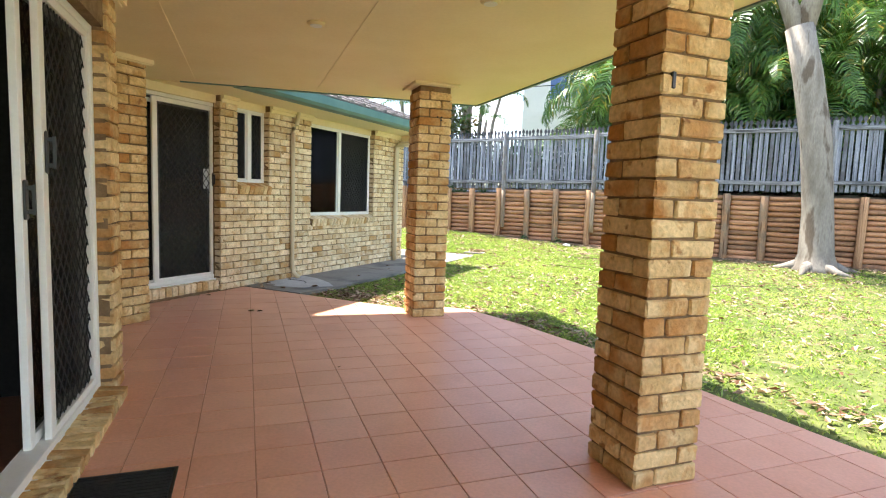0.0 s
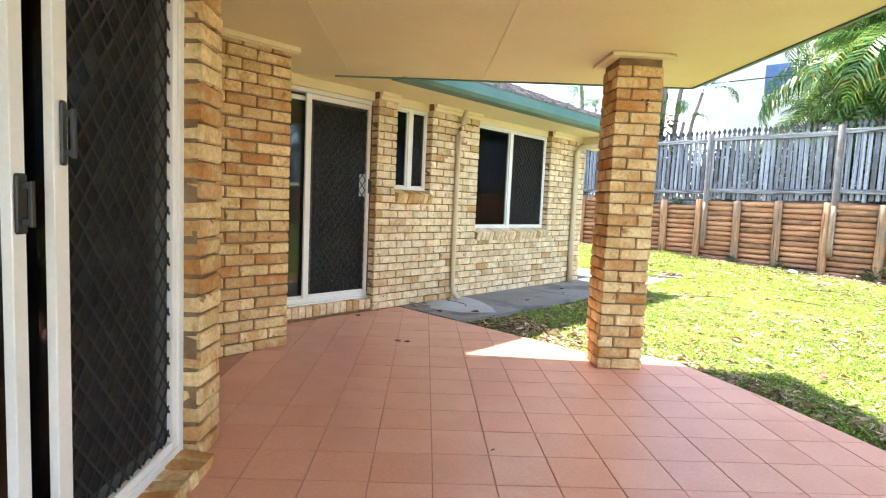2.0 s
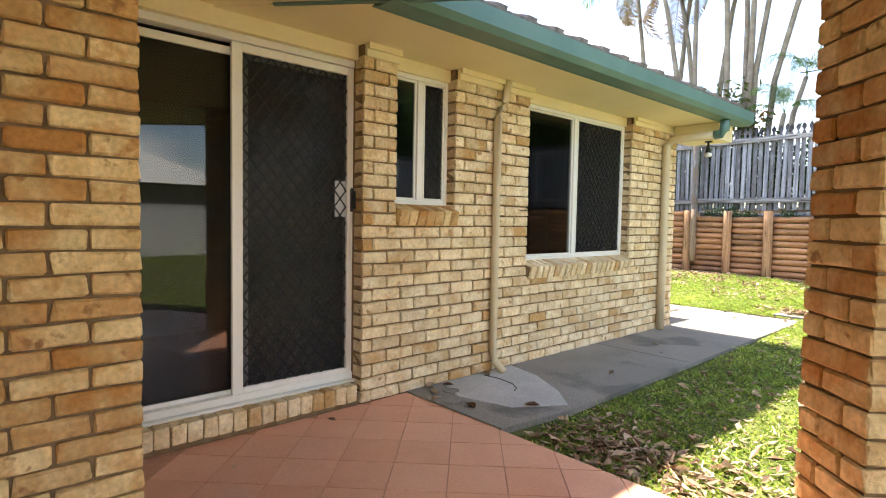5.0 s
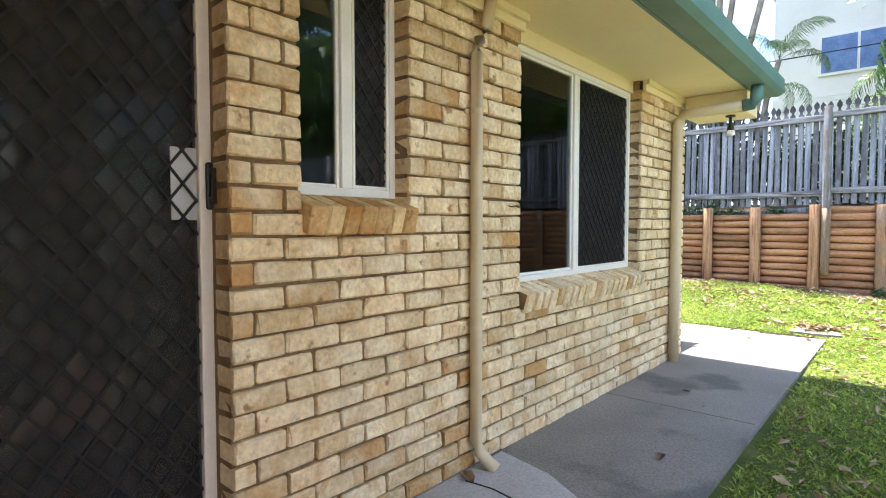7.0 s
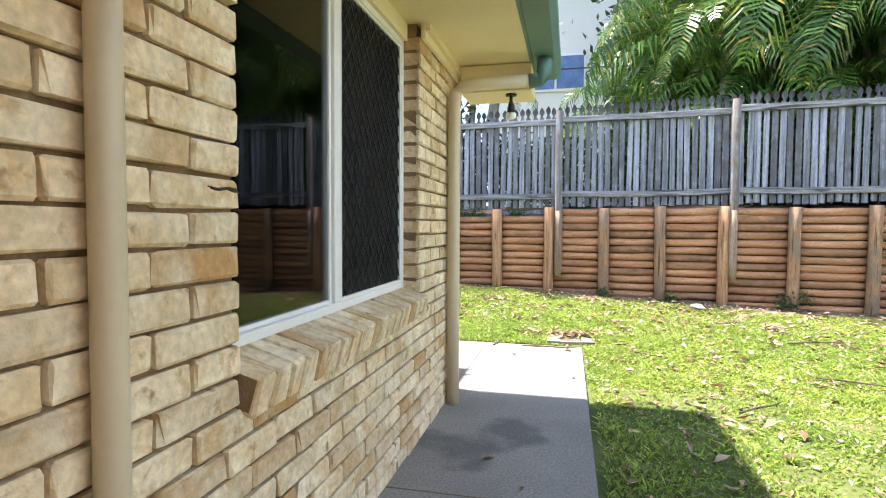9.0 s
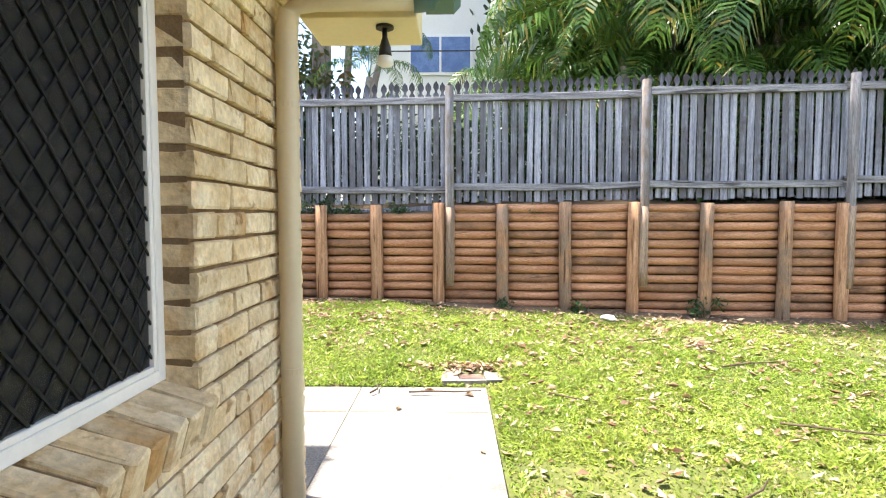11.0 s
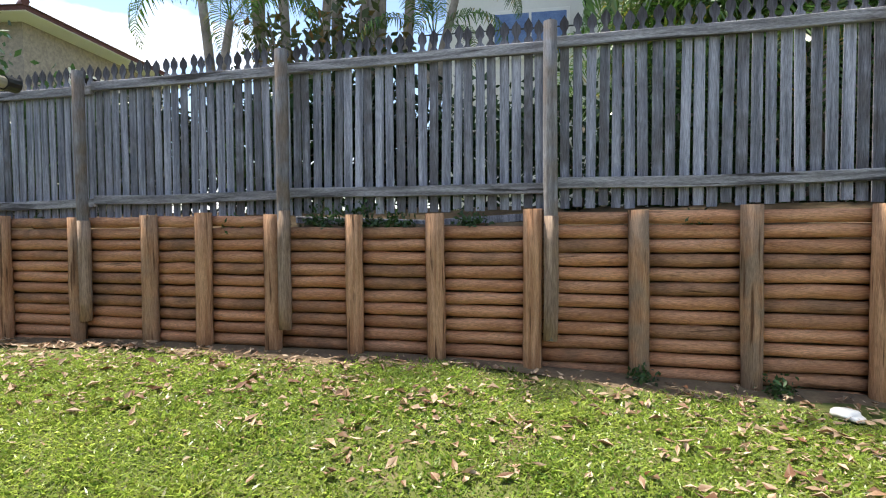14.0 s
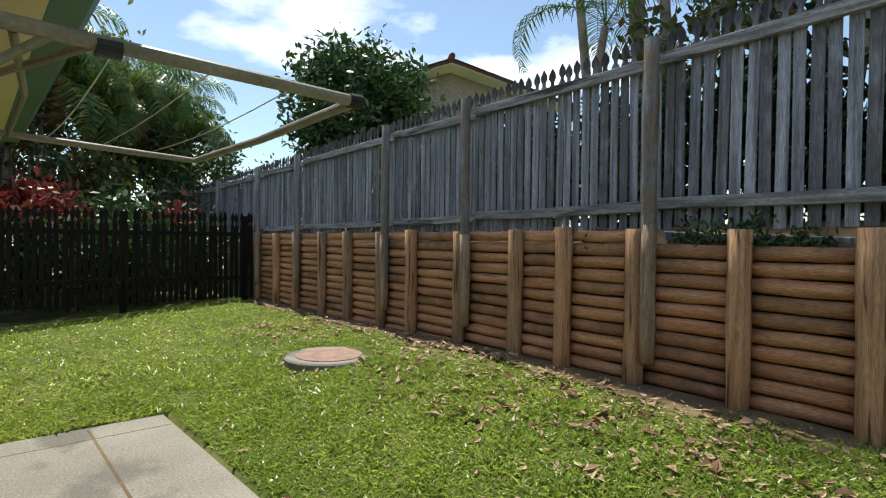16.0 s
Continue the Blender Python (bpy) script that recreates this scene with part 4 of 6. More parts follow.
def patio_door():
    # local x runs along U45 reversed so that local -y looks out
    ox, oy = ns(-0.83, 0.0)
    d = thing("door_2", "white aluminium sliding patio door, standing open, with mesh screen", "door", kind="structure", at=(ox, oy, 0), rz=135)
    framed("door_frame", d, 0.95, 3.70, 0.045, 2.16, 0.0, 0.045, 0.11)
    g = framed("glass_panel", d, 2.77, 3.65, 0.085, 2.12, 0.062, 0.055, 0.032)
    pane(g, 2.825, 3.595, 0.145, 2.06, 0.075)
    handle(g, 2.797, 0.062, 1.19, 0.17, 0.045)
    g3 = framed("fixed_panel", d, 1.0, 1.75, 0.085, 2.12, 0.066, 0.05, 0.03)
    pane(g3, 1.05, 1.70, 0.135, 2.07, 0.078)
    s = framed("screen_panel", d, 2.87, 3.665, 0.075, 2.125, 0.012, 0.05, 0.03, sides=(1.3, 0.9, 1, 1))
    bm = bmesh.new()
    mesh_bars(bm, 0.685, 1.95, 0.088, 2.935, 0.125, 0.028, wide=0.009)
    part("grille", bm, MESH_WIRE, s, "black diamond grille")
    part("insect_mesh", box((2.935, 0.036, 0.125), (3.615, 0.0375, 2.075)), CLOTH, s)
    handle(s, 2.905, 0.012, 1.40, 0.19)
    bm = box((0.95, -0.02, 0.03), (3.70, 0.11, 0.046), 0.003)
    for y in (0.018, 0.055, 0.085):
        add_box(bm, (0.98, y, 0.046), (3.68, y + 0.005, 0.062))
    part("track", bm, WHITE, d, "white aluminium door track")


def window(name, y0, y1, z0, z1, split, label, mesh_pane):
    d = thing(name, label, "window", kind="structure", at=(-5.425, y0, 0), rz=90)
    w = y1 - y0
    framed("window_frame", d, 0.0, w, z0, z1, 0.0, 0.034, 0.06)
    k = split - y0
    part("mullion", box((k - 0.028, 0.004, z0 + 0.034), (k + 0.028, 0.05, z1 - 0.034), 0.003), WHITE, d)
    sash = framed("sash", d, 0.034, k - 0.028, z0 + 0.034, z1 - 0.034, 0.02, 0.016, 0.025)
    pane(d, 0.045, k - 0.03, z0 + 0.045, z1 - 0.045, 0.03)
    pane(d, k + 0.03, w - 0.045, z0 + 0.045, z1 - 0.045, 0.046)
    for side in mesh_pane:
        a, b = (k + 0.028, w - 0.034) if side == "r" else (0.034, k - 0.028)
        s = framed("screen", d, a, b, z0 + 0.034, z1 - 0.034, 0.004, 0.016, 0.018)
        bm = bmesh.new()
        mesh_bars(bm, b - a - 0.03, z1 - z0 - 0.10, 0.075, a + 0.015, z0 + 0.05, 0.0135)
        part("grille", bm, MESH_WIRE, s, "black diamond grille")
        part("insect_mesh", box((a + 0.015, 0.018, z0 + 0.05), (b - 0.015, 0.0195, z1 - 0.05)), CLOTH, s)
    # brick-on-edge sill, sloping outwards
    sill = new("window_sill")
    sill.parent = d
    n = max(6, round(w / 0.086))
    bed = box((0.004, -0.098, -0.045), (w - 0.004, 0.11, 0.048))
    part("sill_mortar", bed, MORTAR, sill, m=Matrix.Translation((0, -0.032, z0 - 0.07)) @ Matrix.Rotation(radians(16), 4, "X"))
    for i in range(n):
        x = (i + 0.5) * w / n
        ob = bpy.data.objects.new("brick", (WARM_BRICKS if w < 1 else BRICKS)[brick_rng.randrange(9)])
        scene.collection.objects.link(ob)
        ob.parent = sill
        ob.matrix_basis = (Matrix.Translation((x, -0.032, z0 - 0.07)) @ Matrix.Rotation(radians(16), 4, "X") @ Matrix.Rotation(radians(90), 4, "Z")
                           @ Matrix.Rotation(radians(90), 4, "X") @ Matrix.Diagonal((1.0, 1.05, 1.04, 1)))
    if w > 1:
        part("core_hole", tube([(-0.001, -0.085, z0 - 0.088), (0.02, -0.085, z0 - 0.088)], [0.019, 0.017], 10), IRON, sill, "rusty red core hole in the end brick")
    return d


def bay_window():
    ox, oy = ns(-1.44, 0.0)
    d = thing("window_3", "white framed tall bay window with dark glass", "window", kind="structure", at=(ox, oy, 0), rz=135)
    framed("window_frame", d, 3.96, 5.10, 0.47, 2.30, 0.0, 0.04, 0.06)
    pane(d, 4.0, 5.06, 0.51, 2.26, 0.03)


wing_door()
patio_door()
window("window_1", W1[0], W1[1], W1[2], W1[3], 5.47, "small white-framed sliding window with dark glass", "r")
window("window_2", W2[0], W2[1], W2[2], W2[3], 7.46, "wide white-framed sliding window, one half screened", "r")
bay_window()


# ---- trims, pipes, lamps ----
def trims():
    t = thing("trim", "cream timber beads where walls meet the ceiling", "trim", kind="structure")
    for a, b, z in (((WX + 0.001, WY0), (WX + 0.001, W1[0]), SOFFIT), ((WX + 0.001, W1[1]), (WX + 0.001, W2[0]), SOFFIT), ((WX + 0.001, W2[1]), (WX + 0.001, WY1), SOFFIT), ((-4.629, 2.72), (-4.629, 3.46), CEIL), (ns(-0.749, 3.66), ns(-0.749, 3.95), CEIL)):
        a, b = Vector((*a, z)), Vector((*b, z))
        d = b - a
        m = Matrix.Translation(a) @ Matrix.Rotation(math.atan2(d.y, d.x), 4, "Z")
        drop = 0.085 if z < CEIL else 0.05
        bm = box((0, -0.03, -drop), (d.length, -0.002, -0.001), 0.004, m=m)
        add_box(bm, (0.002, -0.055, -0.04), (d.length - 0.002, -0.031, -0.0012), m)
        part("bead", bm, CREAM, t)


def downpipe(y, x, r, top, label):
    ob = thing("downpipe", label, "downpipe", "downpipes", at=(x, y, 0))
    pts = [(0.10, 0.04, 0.022), (0.06, 0.025, 0.05), (0.02, 0.008, 0.10), (0, 0, 0.16), (0, 0, 0.8), (0, 0, 1.5)] if r < 0.04 else [(0, 0, 0.01), (0, 0, 0.8), (0, 0, 1.5)]
    pts += top
    part("pipe", tube(pts, r, 16), CREAM_PIPE, ob, smooth=True)
    for z in (0.73, 1.80):
        bm = tube([(0, 0, z - 0.012), (0, 0, z + 0.012)], r * 1.06, 16)
        add_box(bm, (-r - 0.004, -0.055, z - 0.01), (-r + 0.003, 0.055, z + 0.01))
        part("bracket", bm, CREAM_PIPE, ob)
    return ob


def pipes():
    downpipe(6.17, -5.295, 0.031, [(0, 0, 2.08), (0.0, 0.02, 2.15), (0.01, 0.07, 2.22), (0.02, 0.09, 2.385)], "cream painted round downpipe on the brick wall")
    ob = downpipe(9.06, -5.28, 0.044, [(0, 0, 2.08), (0.012, 0.0, 2.16), (0.05, 0.01, 2.205), (0.12, 0.02, 2.222), (0.53, 0.06, 2.235)], "cream painted round downpipe near the house corner")
    part("outlet", tube([(0.50, 0.06, 2.232), (0.565, 0.065, 2.24), (0.60, 0.068, 2.28), (0.605, 0.07, 2.39)], [0.05, 0.052, 0.052, 0.05], 16), GREEN_STEEL, ob, "dull green gutter outlet", smooth=True)


def security_lamp():
    ob = thing("security_lamp", "small black bracket lamp with a pale bulb under the eave", "lamp", at=(-4.92, 9.32, 2.199))
    part("base", tube([(0, 0, 0), (0, 0, -0.012)], 0.04, 14), BLACK, ob)
    part("arm", tube([(0, 0, -0.012), (0, 0, -0.05), (0, 0.005, -0.09), (0, 0.005, -0.13)], [0.012, 0.012, 0.026, 0.03], 12), BLACK, ob, smooth=True)
    part("bulb", tube([(0, 0.005, -0.125), (0, 0.006, -0.14), (0, 0.008, -0.165), (0, 0.008, -0.175)], [0.026, 0.036, 0.038, 0.02], 14), WHITE, ob, "pale globe", smooth=True)


def downlight(x, y):
    ob = thing("ceiling_light", "round cream recessed ceiling light", "lamp", "ceiling lights", at=(x, y, CEIL - 0.001))
    part("ring", tube([(0, 0, 0), (0, 0, -0.012), (0, 0, -0.018)], [0.062, 0.06, 0.045], 20), CREAM, ob, smooth=True)
    part("lens", tube([(0, 0, -0.014), (0, 0, -0.0225)], 0.04, 18), WHITE, ob)


trims()
pipes()
def wall_marks():
    bm = bmesh.new()
    bmesh.ops.create_icosphere(bm, subdivisions=3, radius=1.0)
    for v in bm.verts:
        k = 1 + 0.55 * noise.noise(v.co * 2.3)
        v.co = Vector((v.co.x * 0.006 * k, v.co.y * 0.06 * k, v.co.z * (0.004 + 0.009 * max(v.co.y, 0) ** 2) * k + 0.0025 * math.sin(5 * v.co.y)))
    tagged(part("mud_nest", bm, BLACK, m=pose(WX - 0.002, 6.555, 1.345), smooth=True), "small dark dried mud wasp nest on the brick", "nest")


wall_marks()
security_lamp()
downlight(-2.43, 3.05)
downlight(-1.18, 3.05)


def door_mat():
    ob = thing("door_mat", "black ribbed rubber-backed door mat on the tiles", "mat")
    bm = bmesh.new()
    m = Matrix(((U45.x, N45.x, 0, 0), (U45.y, N45.y, 0, 0), (0, 0, 1, 0), (0, 0, 0, 1)))
    add_box(bm, (1.86, -0.69, 0.001), (2.62, -0.29, 0.008), m)
    part("backing", bm, BLACK, ob)
    bm = bmesh.new()
    for i in range(26):
        add_box(bm, (1.875 + i * 0.028, -0.675, 0.008), (1.896 + i * 0.028, -0.305, 0.015), m)
    part("mat_surface", bm, MAT, ob)["kind"] = "stuff"


door_mat()


# ---- clothes line on the end wall ----
def clothes_line():
    ob = thing("clothes_line", "fold-down cream metal clothes line on the end wall", "clothes line", at=(-7.5, 9.42, 1.90))
    a, b, c, d = (0.96, 0.0, 0.02), (0.93, 1.52, 0.0), (-1.08, 1.57, 0.0), (-0.75, 0.0, 0.02)
    part("arm", tube([a, b], 0.021, 12), HOIST, ob)
    part("arm", tube([d, c], 0.018, 12), HOIST, ob)
    part("front_bar", tube([b, (0.0, 1.55, -0.012), c], 0.019, 12), HOIST, ob)
    part("wall_bar", box((-0.95, 0.0, -0.03), (1.05, 0.03, 0.05), 0.004), HOIST, ob)
    part("strut", tube([(0.94, 0.55, 0.0), (0.2, 0.62, 0.0), (-0.86, 0.62, 0.0)], 0.011, 8), HOIST, ob)
    part("strut", tube([(0.92, 0.02, -0.5), (0.94, 0.62, 0.0)], 0.012, 8), HOIST, ob)
    part("strut", tube([(0.96, 0.72, 0.0), (-0.85, 0.05, -0.01)], 0.012, 8), HOIST, ob)
    for p, q in (((0.945, 0.72, 0), (0.945, 0.78, 0)), ((0.93, 1.49, 0), (0.93, 1.54, 0))):
        part("clip", tube([p, q], 0.027, 12), BLACK, ob, "black plastic joint")
    for k in range(5):
        y = 0.25 + 0.26 * k
        pts = [(0.95 - 1.85 * t, y, 0.01 - 0.045 * math.sin(math.pi * t) * (0.4 + 0.2 * (k % 3))) for t in (0, 0.2, 0.4, 0.6, 0.8, 1.0)]
        part("line", tube(pts, 0.0025, 5), WHITE, ob)


clothes_line()


# ---- manhole, drain, caps, cable ----
def small_ground_things():
    z = ground_z(-9.72, 12.62) - 0.018
    ob = thing("manhole", "round rusty iron manhole cover in a concrete ring", "manhole", at=(-9.72, 12.62, z))
    part("ring", tube([(0, 0, -0.05), (0, 0, 0.035), (0, 0, 0.05)], [0.44, 0.435, 0.42], 32), CONCRETE, ob)
    part("cover", tube([(0, 0, 0.03), (0, 0, 0.056), (0, 0, 0.06)], [0.33, 0.33, 0.32], 32), IRON, ob)
    g = thing("drain_grate", "small square drain grate in a concrete surround", "drain", at=(-4.47, 11.30, 0.022), rz=4)
    bm = bmesh.new()
    for lo, hi in (((-0.25, -0.14, -0.05), (-0.11, 0.14, 0.03)), ((0.11, -0.14, -0.05), (0.25, 0.14, 0.03)), ((-0.11, 0.09, -0.05), (0.11, 0.14, 0.028)), ((-0.11, -0.14, -0.05), (0.11, -0.10, 0.028))):
        add_box(bm, lo, hi)
    part("surround", bm, CONCRETE, g)
    for k in range(6):
        part("bar", box((-0.1, -0.085 + k * 0.03, 0.0), (0.1, -0.07 + k * 0.03, 0.022)), IRON, g)
    for x, y in ((-5.13, 5.55), (-4.96, 5.40)):
        tagged(part("drain", tube([(0, 0, 0.008), (0, 0, 0.017), (0, 0, 0.019)], [0.06, 0.06, 0.055], 20), CONCRETE, m=pose(x, y, 0)), "round pale plastic drain cap in the concrete", "drain cap", "drain caps")
    part_ob = part("cable", tube([(-5.24, 6.02, 0.018), (-5.1, 6.04, 0.018), (-4.95, 6.02, 0.018), (-4.86, 5.96, 0.018), (-4.83, 5.9, 0.018)], 0.004, 6), BLACK)
    tagged(part_ob, "short loop of thin black cable on the path", "cable")


small_ground_things()
tagged(part("concrete_patch", prism([(-5.31, 5.62), (-5.0, 5.5), (-4.62, 5.62), (-4.40, 5.95), (-4.62, 6.15), (-4.98, 6.35), (-5.31, 6.42)], 0.0, 0.0165), material("fresh_concrete", (0.40, 0.40, 0.395), (0.50, 0.50, 0.49), 0.9, 3, 70, 0.25)), "pale smooth newer concrete patch round the downpipe", "patch", kind="structure")
for yj in (7.78, 10.55):
    tagged(part("path_joint", box((-5.33, yj - 0.004, 0.0), (-4.37, yj + 0.004, 0.0135)), BANK), "dark narrow joint across the concrete path", "joint", kind="structure")
for a, b in (((-9.5, 10.54), (-5.36, 10.55)), ((-9.25, 11.04), (-9.25, 9.6))):
    tagged(part("path_joint", box((min(a[0], b[0]) - 0.004, min(a[1], b[1]) - 0.004, 0.0), (max(a[0], b[0]) + 0.004, max(a[1], b[1]) + 0.004, 0.015)), BANK), "dark narrow joint in the concrete path", "joint", kind="structure")


# ---- dark picket fence across the side yard ----
def dark_fence():
    f = thing("picket_fence", "dark stained timber picket fence across the side yard", "fence")
    pal = [paling_mesh(60 + k, 0.07, 1.0, DARK_WOOD) for k in range(3)]
    rng = random.Random(8)
    y = 4.0
    while y < 14.1:
        y += 0.098
        h = 1.60 + 0.05 * (y - 10.2) / 4
        ob = bpy.data.objects.new("picket", pal[rng.randrange(3)])
        scene.collection.objects.link(ob)
        ob.parent = f
        ob.matrix_basis = Matrix.Translation((-15.4, y, 0.27)) @ Matrix.Rotation(radians(90), 4, "Z") @ Matrix.Rotation(rng.uniform(-0.02, 0.02), 4, "Y") @ Matrix.Diagonal((1, 1, h + rng.uniform(-0.02, 0.02), 1))
    for z in (0.62, 1.45):
        part("rail", box((-15.46, 4.0, z), (-15.41, 14.1, z + 0.08), 0.004), DARK_WOOD, f)
    for yy in (5.0, 7.3, 9.6, 11.9, 14.0):
        part("post", box((-15.56, yy - 0.05, 0.0), (-15.465, yy + 0.05, 1.85), 0.006), DARK_WOOD, f)


dark_fence()


# ---- boundary fence and neighbour's house beyond the lawn, seen in the glass ----
def side_boundary():
    f = thing("boundary_fence", "pale timber paling fence on the far side of the lawn", "fence")
    pal = [paling_mesh(80 + k, 0.09, 1.6, WHITE_WALL) for k in range(2)]
    for i in range(150):
        ob = bpy.data.objects.new("paling", pal[i % 2])
        scene.collection.objects.link(ob)
        ob.parent = f
        ob.matrix_basis = Matrix.Translation((9.3, -6 + i * 0.125, -0.02)) @ Matrix.Rotation(radians(90), 4, "Z")
    for z in (0.4, 1.2):
        part("rail", box((9.31, -6.0, z), (9.35, 12.7, z + 0.08), 0.004), WHITE_WALL, f)


side_boundary()


# ---- plants ----
def leaf_arrays(points, size, rng, up=0.3):
    """Folded leaves at the given places, as vertex and quad arrays."""
    n = len(points)
    d = rng.normal(size=(n, 3))
    d[:, 2] += up
    d /= np.linalg.norm(d, axis=1)[:, None]
    r = rng.normal(size=(n, 3))
    s = np.cross(d, r)
    s /= np.linalg.norm(s, axis=1)[:, None] + 1e-9
    k = np.cross(d, s)
    L = (size * rng.uniform(0.6, 1.3, n))[:, None]
    base, tip = points - d * L * 0.5, points + d * L * 0.5
    mid = points + k * L * 0.06
    verts = np.stack([base, mid + s * L * 0.22, tip, mid - s * L * 0.22], axis=1).reshape(-1, 3)
    return verts


def quads_object(name, verts, mat, parent=None, kind="", label=""):
    n = len(verts) // 4
    me = bpy.data.meshes.new(name)
    me.vertices.add(len(verts))
    me.vertices.foreach_set("co", np.ascontiguousarray(verts, dtype=np.float32).ravel())
    me.loops.add(n * 4)
    me.loops.foreach_set("vertex_index", np.arange(n * 4, dtype=np.int32))
    me.polygons.add(n)
    me.polygons.foreach_set("loop_start", np.arange(0, n * 4, 4, dtype=np.int32))
    me.update(calc_edges=True)
    me.materials.append(mat)
    ob = new(name, me)
    if parent:
        ob.parent = parent
    if kind:
        ob["kind"] = kind
    if label:
        ob["label"] = label
    return ob


def clump_points(rng, centre, radii, clumps, per, spread):
    c = rng.normal(size=(clumps, 3))
    c /= np.linalg.norm(c, axis=1)[:, None]
    c *= rng.uniform(0.45, 1.0, clumps)[:, None] ** 0.6
    c = c * np.array(radii) + np.array(centre)
    p = c[:, None, :] + rng.normal(size=(clumps, per, 3)) * spread
    return p.reshape(-1, 3), c


def tree(name, at, height, radii, label, leaf=0.16, clumps=70, per=60, spread=0.28, trunk_r=0.12, mat=LEAF, bark=PALM_BARK, seed=0, group=""):
    rng = np.random.default_rng(seed)
    ob = thing(name, label, "tree", group, at=at)
    c = (0, 0, height)
    pts, cl = clump_points(rng, c, radii, clumps, per, spread)
    bm = tube([(0, 0, -0.2), (0.05, 0.02, height * 0.4), (0.0, 0.05, height)], [trunk_r * 1.25, trunk_r, trunk_r * 0.4], 10, True, 0.08)
    part("trunk", bm, bark, ob, smooth=True)
    for k in cl[:: max(1, len(cl) // 9)][:9]:
        part("limb", tube([(0.03, 0.02, height * 0.45), (k[0] * 0.4, k[1] * 0.4, height * 0.45 + (k[2] - height * 0.45) * 0.55), tuple(k)], [trunk_r * 0.5, trunk_r * 0.3, 0.015], 6), bark, ob)
    quads_object("crown", leaf_arrays(pts, leaf, rng), mat, ob)
    return ob


def frond_mesh(seed, length=2.2, leaflet=0.42, droop=1.0, mat=None):
    """A feather palm frond: arched stalk with two ranks of narrow leaflets."""
    rng = random.Random(seed)
    n = 50
    spine = []
    p, ang = Vector((0, 0, 0)), radians(72)
    for i in range(n + 1):
        spine.append(p.copy())
        ang -= radians((2.2 + 3.4 * droop * i / n) * 34 / n)
        p = p + Vector((math.cos(ang), 0, math.sin(ang))) * (length / n)
    verts, faces = [], []

    def quad(a, b, c, d):
        k = len(verts)
        verts.extend((a, b, c, d))
        faces.append((k, k + 1, k + 2, k + 3))

    for i in range(n):
        w = 0.016 * (1 - i / n) + 0.003
        for s in (Vector((0, w, 0)), Vector((0, 0, w))):
            quad(spine[i] - s, spine[i] + s, spine[i + 1] + s, spine[i + 1] - s)
        if i < 8:
            continue
        t = i / n
        size = leaflet * math.sin(math.pi * min(1, 0.18 + t * 0.80)) ** 0.7
        fwd = (spine[i + 1] - spine[i]).normalized()
        for side in (-1, 1):
            out = (fwd * 0.65 + Vector((0, side, 0.22)) * 0.85 + Vector((rng.uniform(-0.15, 0.15), rng.uniform(-0.1, 0.1), rng.uniform(-0.15, 0.1)))).normalized()
            mid = spine[i] + out * size * 0.55
            tip = spine[i] + out * size + Vector((0, 0, -size * rng.uniform(0.35, 0.75)))
            wv = fwd * 0.019
            quad(spine[i] - wv * 0.5, spine[i] + wv * 0.5, mid + wv, mid - wv)
            quad(mid - wv, mid + wv, tip + wv * 0.15, tip - wv * 0.15)
    me = bpy.data.meshes.new("frond")
    me.from_pydata(verts, [], faces)
    me.materials.append(mat or PALM)
    return me


FRONDS = [frond_mesh(k, 2.5 + 0.15 * k, 0.56, 0.8 + 0.28 * k) for k in range(5)]
DRY_FRONDS = [frond_mesh(20 + k, 2.0, 0.4, 1.6, DRY_PALM) for k in range(2)]


def palm(at, label, stems, seed, fronds=11, reach=1.0, group="garden palms", lifts=(-35, 22), dry=0):
    """stems: (dx, dy, height, lean x, lean y)."""
    rng = random.Random(seed)
    ob = thing("palm_tree", label, "palm", group, at=at)
    for dx, dy, h, lx, ly in stems:
        bend = rng.uniform(-0.22, 0.22)
        pts = [(dx + lx * t * t + bend * math.sin(3.1 * t), dy + ly * t * t, -0.2 + (h + 0.2) * t) for t in (0, 0.25, 0.5, 0.75, 1.0)]
        part("trunk", tube(pts, [0.085, 0.07, 0.062, 0.055, 0.045], 9, True, 0.12), PALM_BARK, ob, smooth=True)
        top = Vector(pts[-1])
        a0 = rng.uniform(0, 6.28)
        for k in range(fronds + dry):
            o = bpy.data.objects.new("frond", DRY_FRONDS[k % 2] if k >= fronds else FRONDS[rng.randrange(5)])
            scene.collection.objects.link(o)
            o.parent = ob
            lift = rng.uniform(*lifts) if k < fronds else rng.uniform(-95, -70)
            o.matrix_basis = Matrix.Translation(top) @ Matrix.Rotation(a0 + 2.4 * k, 4, "Z") @ Matrix.Rotation(radians(-lift), 4, "Y") @ Matrix.Rotation(rng.uniform(-0.4, 0.4), 4, "X") @ Matrix.Scale(reach * rng.uniform(0.8, 1.15), 4)
    return ob


